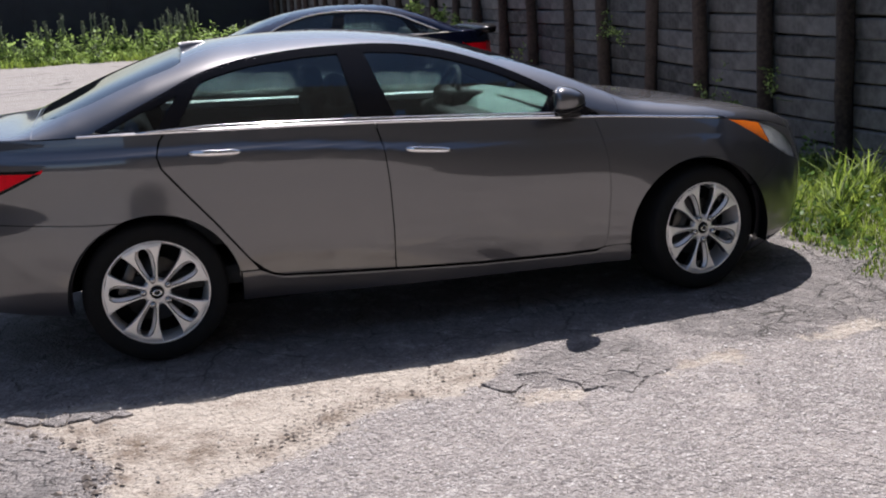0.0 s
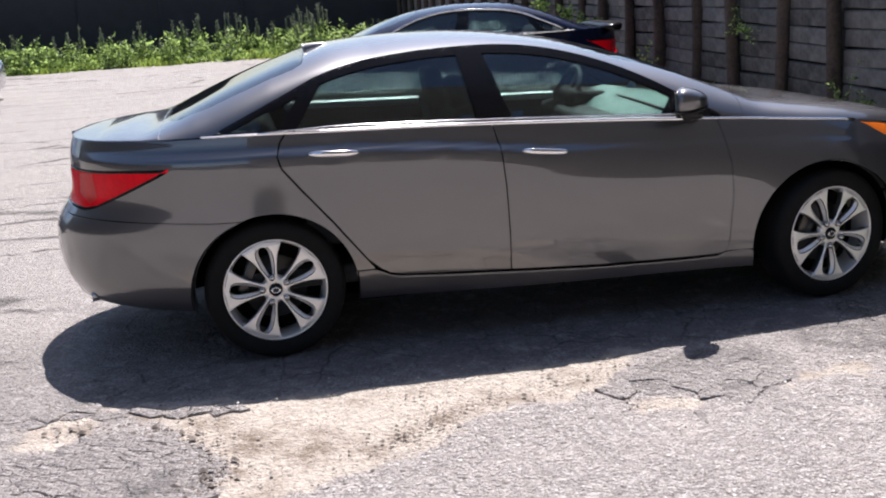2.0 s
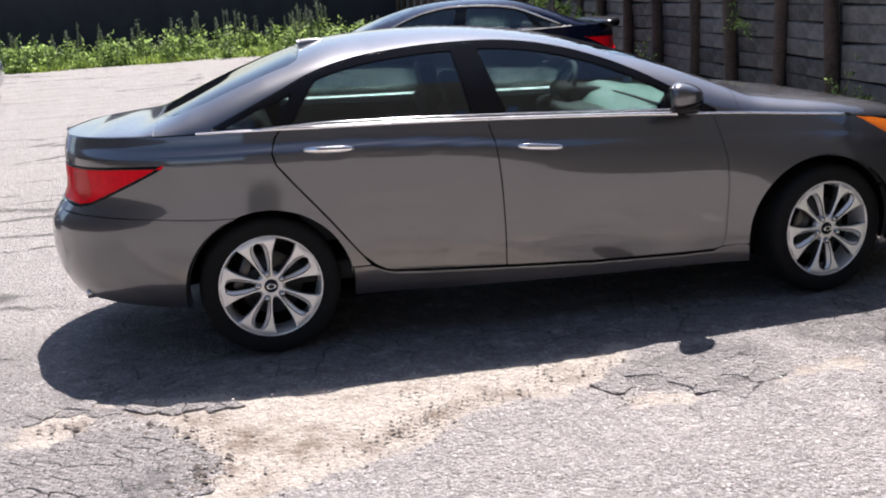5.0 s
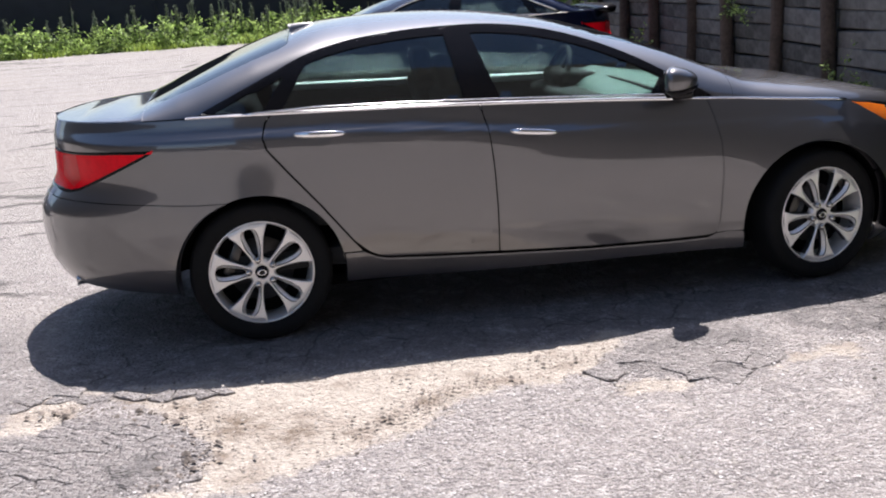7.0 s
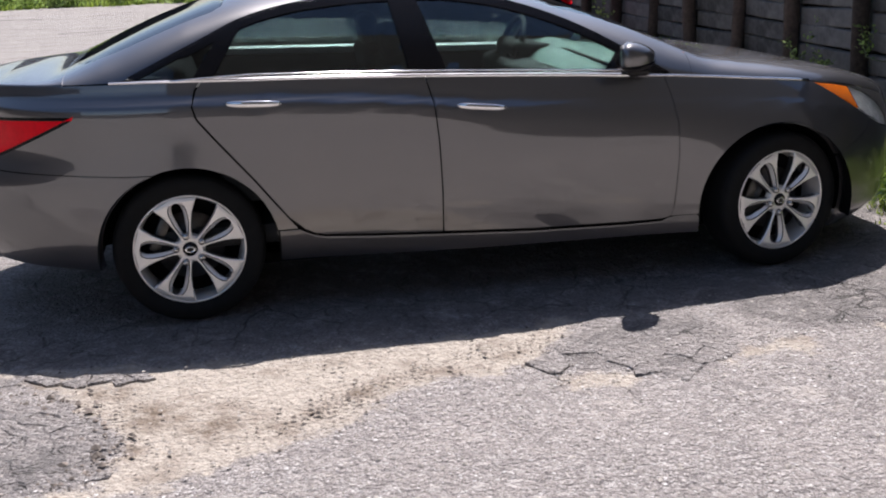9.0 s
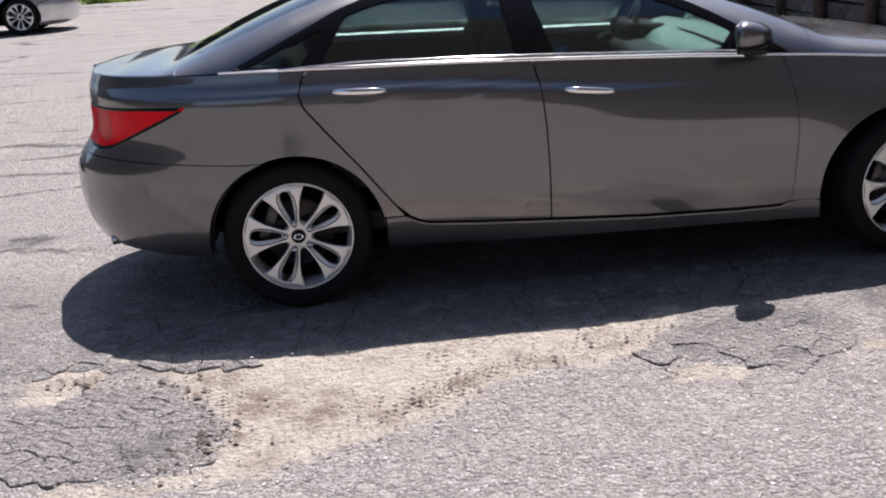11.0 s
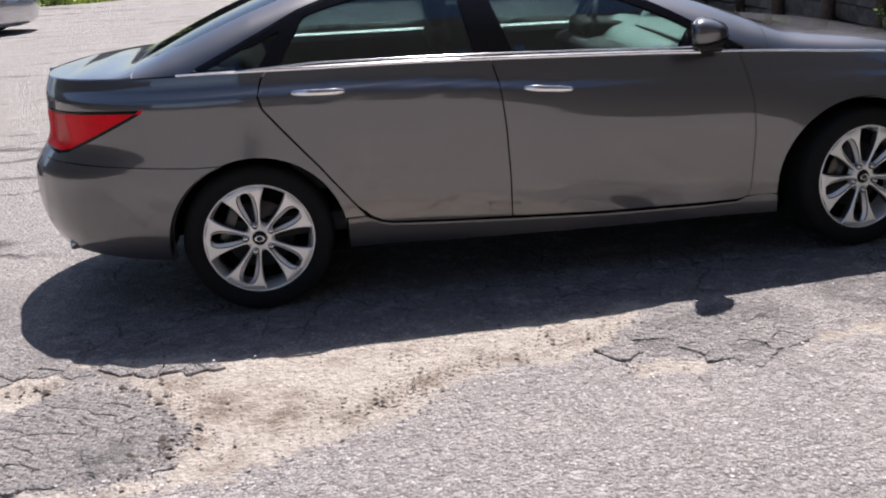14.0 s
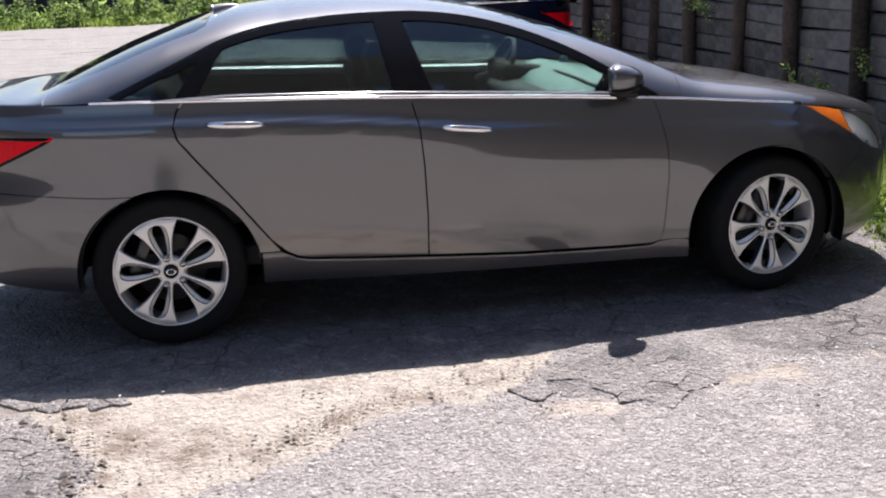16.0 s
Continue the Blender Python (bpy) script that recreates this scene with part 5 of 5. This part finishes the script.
def vine(x, y, z0, h, seed, spread, n, label, size=0.055, name="vine"):
    """A leafy shoot on or before the wall."""
    rnd = random.Random(seed)
    e = new(name, None)
    e.location = (x, y, z0)
    tagged(e, label, "plant", "shoots on the timber wall")
    lv, lf, sv, sf = [], [], [], []
    for k in range(n):
        ang = rnd.uniform(-1, 1) * spread
        pts = []
        p = Vector((0, 0, 0))
        d = Vector((rnd.uniform(-0.25, 0.1), ang, 1.0)).normalized()
        L = h * rnd.uniform(0.55, 1.05)
        for q in range(7):
            pts.append(p.copy())
            d = (d + Vector((rnd.gauss(0, 0.12), rnd.gauss(0, 0.2) + ang * 0.12, -0.06 * q * spread))).normalized()
            p = p + d * L / 6
        v, f = tube(pts, [0.005 * (1 - q / 8) for q in range(7)], 5)
        b = len(sv)
        sv += v
        sf += [tuple(b + i for i in t) for t in f]
        for q in range(1, 7):
            for _ in range(4):
                leaf(rnd, lv, lf, pts[q] + Vector((rnd.gauss(0, 0.015), rnd.gauss(0, 0.03), rnd.gauss(0, 0.02))), size * rnd.uniform(0.6, 1.2))
    v, f = tube([(0.24, 0.03, -0.05), (0.12, 0.02, -0.03), (0.0, 0.0, 0.01)], 0.005, 5)
    b = len(sv)
    sv += v
    sf += [tuple(b + i for i in t) for t in f]
    obj("stem", sv, sf, M_STALK, e)
    obj("leaves", lv, lf, M_WEED, e)
    return e


def wall_spot(bear_y, z, off=-0.17):
    return wall_x(bear_y) + off, bear_y, z


for k, (y, z, h, spread, n, size) in enumerate(((4.29, 0.32, 0.46, 0.22, 3, 0.05), (3.90, 0.38, 0.20, 0.9, 3, 0.05), (3.29, 0.55, 0.24, 0.2, 2, 0.05), (8.98, 0.40, 0.42, 0.4, 3, 0.06), (6.31, 0.98, 0.34, 2.2, 8, 0.045), (13.7, 1.10, 0.40, 2.0, 10, 0.09), (12.4, 1.02, 0.36, 2.2, 9, 0.09), (11.5, 0.95, 0.28, 2.4, 7, 0.08), (10.85, 0.88, 0.22, 2.4, 6, 0.08))):
    x_, y_, z_ = wall_spot(y, z)
    vine(x_, y_, z_, h, 70 + k, spread, n, "small green shoot growing out of the timber wall", size)
tall_tuft(5.18, 7.45, 0.50, 50, 90, "yellow-green grass tuft at the foot of the timber wall", 0.012)



def weed_plant(m, seed, h, tall):
    """A tall weed: leafy below, a seed spike above when tall."""
    rnd = random.Random(seed)
    e = new("weed_plant", None)
    e.matrix_world = m
    lv, lf, sv, sf = [], [], [], []
    for k in range(rnd.randint(3, 5)):
        a, r = rnd.uniform(0, 6.283), rnd.uniform(0.0, 0.22)
        bx, by = r * math.cos(a), r * math.sin(a)
        hh = h * rnd.uniform(0.6, 1.05)
        pts = [(bx * (1 + 0.3 * q / 5), by * (1 + 0.3 * q / 5) + rnd.gauss(0, 0.01), hh * q / 5) for q in range(6)]
        v, f = tube(pts, [0.010, 0.010, 0.009, 0.022 if tall else 0.007, 0.020 if tall else 0.005, 0.004], 5)
        b = len(sv)
        sv += v
        sf += [tuple(b + i for i in t) for t in f]
        for q in range(60):
            t = rnd.random() ** 1.4 * (0.65 if tall else 0.98)
            wd = 0.16 * (1 - t * 0.75)
            leaf(rnd, lv, lf, (bx * (1 + 0.3 * t) + rnd.gauss(0, wd), by * (1 + 0.3 * t) + rnd.gauss(0, wd), hh * t), rnd.uniform(0.06, 0.14), 0.6)
        if tall:
            for q in range(40):
                t = rnd.uniform(0.55, 1.0)
                leaf(rnd, sv, sf, (bx * (1 + 0.3 * t) + rnd.gauss(0, 0.02), by * (1 + 0.3 * t) + rnd.gauss(0, 0.02), hh * t), 0.05, 1.0)
    obj("stalk", sv, sf, M_STALK, e)
    obj("leaves", lv, lf, M_WEED, e)
    return tagged(e, "tall weed with grey-green seed spikes before the black wall" if tall else "leafy green weed before the black wall", "weed", "weeds along the black wall")


protos = [weed_plant(pose(-2 + 0.7 * k, FAR_Y - 1.4, 0), 60 + k, 1.25 if k < 3 else 0.8, k < 3) for k in range(6)]
rnd = random.Random(5)
for k in range(95):
    x = -17 + 22 * (k + rnd.random()) / 95
    i = rnd.choice((0, 1, 2, 3, 3, 4, 4, 5, 5))
    s = rnd.uniform(0.6, 1.15)
    ob = copy_thing(protos[i], pose(x, FAR_Y - rnd.uniform(1.5, 3.1), 0, 0, 0, rnd.uniform(0, 360)))
    ob.scale = (s * 1.2, s * 1.2, s)


def far_grass(rnd):
    x = rnd.uniform(-20, 5.0)
    d = rnd.random()
    return x, FAR_Y - 1.0 - 2.4 * d - 0.25 * math.sin(x * 2.1), 0.4 + 0.6 * (1 - d)


grass_field("weed_strip_grass", 24, 14000, far_grass, 0.44, 0.016, "sunlit grass strip along the black wall", M_GRASS)


def low_leaves():
    rnd = random.Random(31)
    verts, faces = [], []
    for _ in range(9000):
        x = rnd.uniform(-20, 5.0)
        d = rnd.random()
        bump = 0.26 + 0.30 * noise.noise(Vector((x * 0.9, 0, 0))) + 0.2 * noise.noise(Vector((x * 3, 4, 0)))
        leaf(rnd, verts, faces, (x, FAR_Y - 1.2 - 2.0 * d, rnd.random() * max(0.1, bump) * (1 - 0.6 * d)), rnd.uniform(0.07, 0.15), 0.6)
    return tagged(obj("weed_undergrowth", verts, faces, M_WEED), "leafy undergrowth along the black wall", "weeds", kind="stuff")


low_leaves()


# ---- large estate vehicle facing the camera ----


def suv(m):
    """Local: x to its left side, y backwards from the nose, z up."""
    car = new("suv", None)
    car.matrix_world = m
    tagged(car, "taupe metallic SUV with chrome grille, parked on asphalt", "car")
    W = 0.94
    # y, half width at the waist, bottom, waist height, bonnet or roof edge height, crown height, half width at the top
    hoodz = cubic([(0.0, 0.80), (0.08, 0.87), (0.25, 0.94), (0.6, 1.0), (1.0, 1.05), (1.35, 1.08)])
    half = cubic([(0.0, 0.62), (0.06, 0.74), (0.16, 0.83), (0.32, 0.885), (0.6, 0.915), (1.0, 0.93), (2.0, 0.94), (3.6, 0.93), (4.5, 0.84)])

    def section(y, zt, zb):
        w = half(y)
        pts = []
        for r, z in ((0.93, zb), (0.985, zb + 0.12 * (zt - zb)), (1.0, zb + 0.45 * (zt - zb)), (0.995, zb + 0.7 * (zt - zb)), (0.975, zb + 0.86 * (zt - zb)), (0.93, zb + 0.955 * (zt - zb)), (0.84, zt), (0.6, zt + 0.022), (0.3, zt + 0.035), (0.0, zt + 0.04)):
            pts.append((w * r, y, z))
        return pts + [(-x, yy, z) for x, yy, z in pts[-2::-1]]

    ys = [0.0, 0.03, 0.08, 0.16, 0.25, 0.36, 0.5, 0.65]
    v = [p for y in ys for p in section(y, hoodz(y), 0.42 if y < 0.3 else 0.60)]
    obj("front_body", v, grid_faces(len(ys), 19), M_SUVPAINT, car)
    ys = [0.12, 0.25, 0.45, 0.7, 0.95, 1.2, 1.38]
    v = []
    for y in ys:
        s = section(y, hoodz(y) + 0.004, 0.5)
        v += s[5:14]
    obj("bonnet", v, grid_faces(len(ys), 9), M_SUVPAINT, car)
    ys = [1.32, 1.6, 2.2, 3.0, 3.8, 4.4, 4.55]
    v = [p for y in ys for p in section(y, 1.08, 0.32)]
    obj("rear_body", v, grid_faces(len(ys), 19) + [tuple(range(6 * 19, 7 * 19))], M_SUVPAINT, car)
    for sgn in (-1, 1):
        v = [(sgn * half(y) * k, y, z) for y in np.linspace(0.60, 1.34, 10) for k, z in ((0.99, 0.66 if 0.62 < y < 1.3 else 0.4), (1.0, 0.78), (0.995, 0.9), (0.97, 0.98), (0.93, hoodz(y) - 0.02))]
        f = grid_faces(10, 5)
        obj("fender", v, f if sgn < 0 else [t[::-1] for t in f], M_SUVPAINT, car)
    # greenhouse
    def cab(y, zt, zb, wt, wb):
        pts = [(wb, y, zb), (wb + (wt - wb) * 0.5 + 0.02, y, zb + 0.5 * (zt - zb)), (wt, y, zt - 0.05), (wt - 0.06, y, zt), (wt * 0.5, y, zt + 0.03), (0, y, zt + 0.04)]
        return pts + [(-a, b, c) for a, b, c in pts[-2::-1]]
    ys = [2.05, 2.3, 3.0, 3.7, 4.2]
    v = [p for y in ys for p in cab(y, 1.62 if y > 2.2 else 1.60, 1.06, 0.66, 0.86)]
    obj("cabin_shell", v, grid_faces(len(ys), 11) + [tuple(range(44, 55))], M_BLACK, car, "dark glazed cabin")
    v = [p for y in (2.0, 2.3, 3.0, 3.7, 4.3) for p in [(a, b, c + 0.008) for a, b, c in cab(y, 1.62 if y > 2.2 else 1.60, 1.06, 0.66, 0.86)][2:9]]
    obj("roof", v, grid_faces(5, 7), M_SUVPAINT, car)
    # windscreen and pillars
    v, n = [], 9
    for k in range(9):
        t = k / 8
        y, z, w = 1.30 + 0.75 * t, 1.07 + 0.54 * t, 0.80 - 0.17 * t
        for j in range(n):
            q = 2 * j / (n - 1) - 1
            v.append((w * q, y + 0.12 * q * q, z))
    f = grid_faces(9, n)
    m0 = len(v)
    v += [(a, b + 0.008, c - 0.004) for a, b, c in v]
    f += [tuple(m0 + i for i in t[::-1]) for t in f]
    ws = obj("windscreen", v, f, M_TINT, car)
    ws.visible_shadow = False
    for sgn in (-1, 1):
        pts = [(sgn * (0.83 - 0.18 * t), 1.40 + 0.78 * t, 1.05 + 0.57 * t) for t in (0, 0.25, 0.5, 0.75, 1)]
        vv, ff = tube(pts, [(0.04, 0.03)] * 5, 8)
        obj("a_pillar", vv, ff, M_SUVPAINT, car)
        mir = new("door_mirror", None)
        mir.parent = car
        bm = bmesh.new()
        bmesh.ops.create_uvsphere(bm, u_segments=20, v_segments=14, radius=1)
        for vt in bm.verts:
            k = lambda c: math.copysign(abs(c) ** 0.65, c)
            x, y, z = (k(c) for c in vt.co)
            vt.co = (sgn * 1.02 + 0.125 * x, 1.72 + 0.075 * y, 1.145 + 0.082 * z)
        part("mirror_shell", bm, M_SUVPAINT, mir)
        part("mirror_arm", rounded_box(0.14, 0.05, 0.04, 0.012, 2, pose(sgn * 0.88, 1.74, 1.085)), M_BLACK, mir)
        part("lower_shell", rounded_box(0.21, 0.13, 0.06, 0.025, 3, pose(sgn * 1.02, 1.73, 1.082)), M_BLACK, mir)
        part("door_window", rounded_box(0.012, 1.0, 0.40, 0.005, 1, pose(sgn * 0.79, 2.5, 1.30, 0, -sgn * 22, 0)), M_REARTINT, car)
        # headlamp: sweeps back along the fender
        pts = [(0.46, -0.012, 0.745), (0.56, 0.0, 0.80), (0.70, 0.06, 0.845), (0.82, 0.17, 0.885), (0.885, 0.33, 0.925), (0.905, 0.48, 0.95)]
        low = [(0.46, -0.012, 0.735), (0.57, 0.0, 0.715), (0.70, 0.055, 0.70), (0.82, 0.15, 0.715), (0.885, 0.30, 0.785), (0.907, 0.46, 0.93)]
        v = []
        for a, b in zip(pts, low):
            for t in (0, 0.33, 0.66, 1):
                p = Vector(a).lerp(Vector(b), t)
                v.append((sgn * (p.x + 0.012), p.y - 0.012 - 0.016 * math.sin(math.pi * t), p.z))
        f = grid_faces(6, 4)
        hl = obj("headlamp", v, f if sgn > 0 else [t[::-1] for t in f], M_LAMPIN, car, "clear swept-back headlamp")
        v2 = [(a + sgn * 0.006, b - 0.014, c) for a, b, c in v]
        n0 = len(v2)
        v2 += [(a, b + 0.004, c) for a, b, c in v2]
        ln = obj("lens", v2, f + [tuple(n0 + i for i in t[::-1]) for t in f], M_CLEAR, hl)
        ln.visible_shadow = False
        part("projector", rounded_box(0.12, 0.06, 0.075, 0.03, 3, pose(sgn * 0.66, 0.035, 0.765)), M_BLACK, hl)
        # fog lamp bezel
        fog = part("fog_lamp", rounded_box(0.30, 0.10, 0.12, 0.035, 3, pose(sgn * 0.70, 0.075, 0.545, 0, -sgn * 16, sgn * 22)), M_BLACK, car, "fog lamp in black bezel")
        part("lamp_glass", rounded_box(0.25, 0.05, 0.085, 0.022, 3, pose(sgn * 0.705, 0.030, 0.548, 0, -sgn * 16, sgn * 24)), M_LAMPIN, fog, "silver fog lamp")
        part("cheek", rounded_box(0.20, 0.10, 0.09, 0.03, 3, pose(sgn * 0.78, 0.12, 0.44, 0, 0, sgn * 34)), M_SUVPAINT, car)
    # lower bumper, skid trim, grille
    v = []
    zs = (0.20, 0.24, 0.32, 0.42, 0.47)
    offs = (0.10, 0.0, -0.03, -0.01, 0.02)
    for z, o in zip(zs, offs):
        for k in range(25):
            a = -1 + 2 * k / 24
            x = 0.92 * math.sin(a * 1.45) / math.sin(1.45)
            y = 0.02 + o + 0.62 * abs(a) ** 3.6
            v.append((x, y, z))
    obj("lower_bumper", v, grid_faces(5, 25), M_CLAD, car, "black lower bumper")
    v, f = tube([(0.92 * 0.66 * q, -0.035 + 0.06 * abs(q) ** 3, 0.285 + 0.02 * (1 - abs(q))) for q in np.linspace(-1, 1, 15)], [(0.02, 0.02)] * 15, 8)
    obj("skid_trim", v, f, M_ALLOY, car, "silver skid trim")
    part("bumper_bar", rounded_box(1.18, 0.10, 0.10, 0.035, 3, pose(0, 0.03, 0.50)), M_SUVPAINT, car)
    g = new("grille", None)
    g.parent = car
    g["label"] = "dark grille with chrome slats and frame"
    bm = bmesh.new()
    outline = [(-0.50, 0.76), (0.50, 0.76), (0.44, 0.62), (0.33, 0.545), (-0.33, 0.545), (-0.44, 0.62)]
    top = [bm.verts.new((x, -0.012 + 0.10 * abs(x) ** 2, z)) for x, z in outline]
    bm.faces.new(top[::-1])
    r = bmesh.ops.extrude_face_region(bm, geom=bm.faces[:])
    bmesh.ops.translate(bm, vec=(0, 0.05, 0), verts=[q for q in r["geom"] if isinstance(q, bmesh.types.BMVert)])
    part("backing", bm, M_BLACK, g)
    for k in range(4):
        z = 0.585 + 0.045 * k
        w = 0.36 + 0.035 * k
        v, f = tube([(w * q, -0.030 + 0.10 * (w * q) ** 2, z + 0.006 * (1 - q * q)) for q in np.linspace(-1, 1, 9)], [(0.010, 0.012)] * 9, 8)
        obj("slat", v, f, M_CHROME, g, "chrome grille slat")
    loop = [(x, -0.028 + 0.10 * x * x, z) for x, z in densify(outline, 0.08)]
    v, f = tube(loop + loop[:1], 0.013, 8, False)
    obj("frame", v, f, M_CHROME, g, "chrome grille frame")
    part("engine_bay", rounded_box(1.4, 1.1, 0.5, 0.05, 1, pose(0, 0.85, 0.55)), M_DARK, car)
    part("underbody", rounded_box(1.5, 4.0, 0.1, 0.03, 1, pose(0, 2.4, 0.34)), M_DARK, car)
    for y in (0.92, 3.62):
        for sgn in (-1, 1):
            e = wheel(car, pose(sgn * 0.90, y, 0.36) @ pose(0, 0, 0, 0, 0, 90 * sgn), -1, 0.36, 0.255)
            v, f = [], []
            for k in range(21):
                a = radians(-5 + 190 * k / 20)
                v += [(sgn * 0.93, y + 0.43 * math.cos(a), 0.36 + 0.43 * math.sin(a)), (sgn * 0.93, y + 0.38 * math.cos(a), 0.36 + 0.38 * math.sin(a)), (sgn * 0.62, y + 0.38 * math.cos(a), 0.36 + 0.38 * math.sin(a))]
            obj("arch_cladding", v, grid_faces(21, 3), M_CLAD, car)
    # roof rails
    for sgn in (-1, 1):
        v, f = tube([(sgn * 0.60, 2.3, 1.64), (sgn * 0.60, 2.45, 1.70), (sgn * 0.60, 3.9, 1.70), (sgn * 0.60, 4.05, 1.64)], 0.016, 8)
        obj("roof_rail", v, f, M_BLACK, car)
    return car


# ---- cars ----
saloon("saloon_car", M_PAINT, Matrix.Identity(4), 9.85, "grey metallic four-door saloon with ten-spoke alloy wheels")
saloon("dark_saloon_car", M_NAVY, pose(3.56, 8.75, 0, 0, 0, 178) @ pose(0, -0.885, 0), 0, "navy-black saloon with boot spoiler parked by the timber wall", spoiler=True, detail=False)
saloon("silver_saloon_car", M_SILVER, pose(-8.4, 17.1, 0, 0, 0, 2), 0, "silver saloon parked across the sunlit asphalt", detail=False)
suv(pose(-3.9, 4.12, 0, 0, 0, 9))
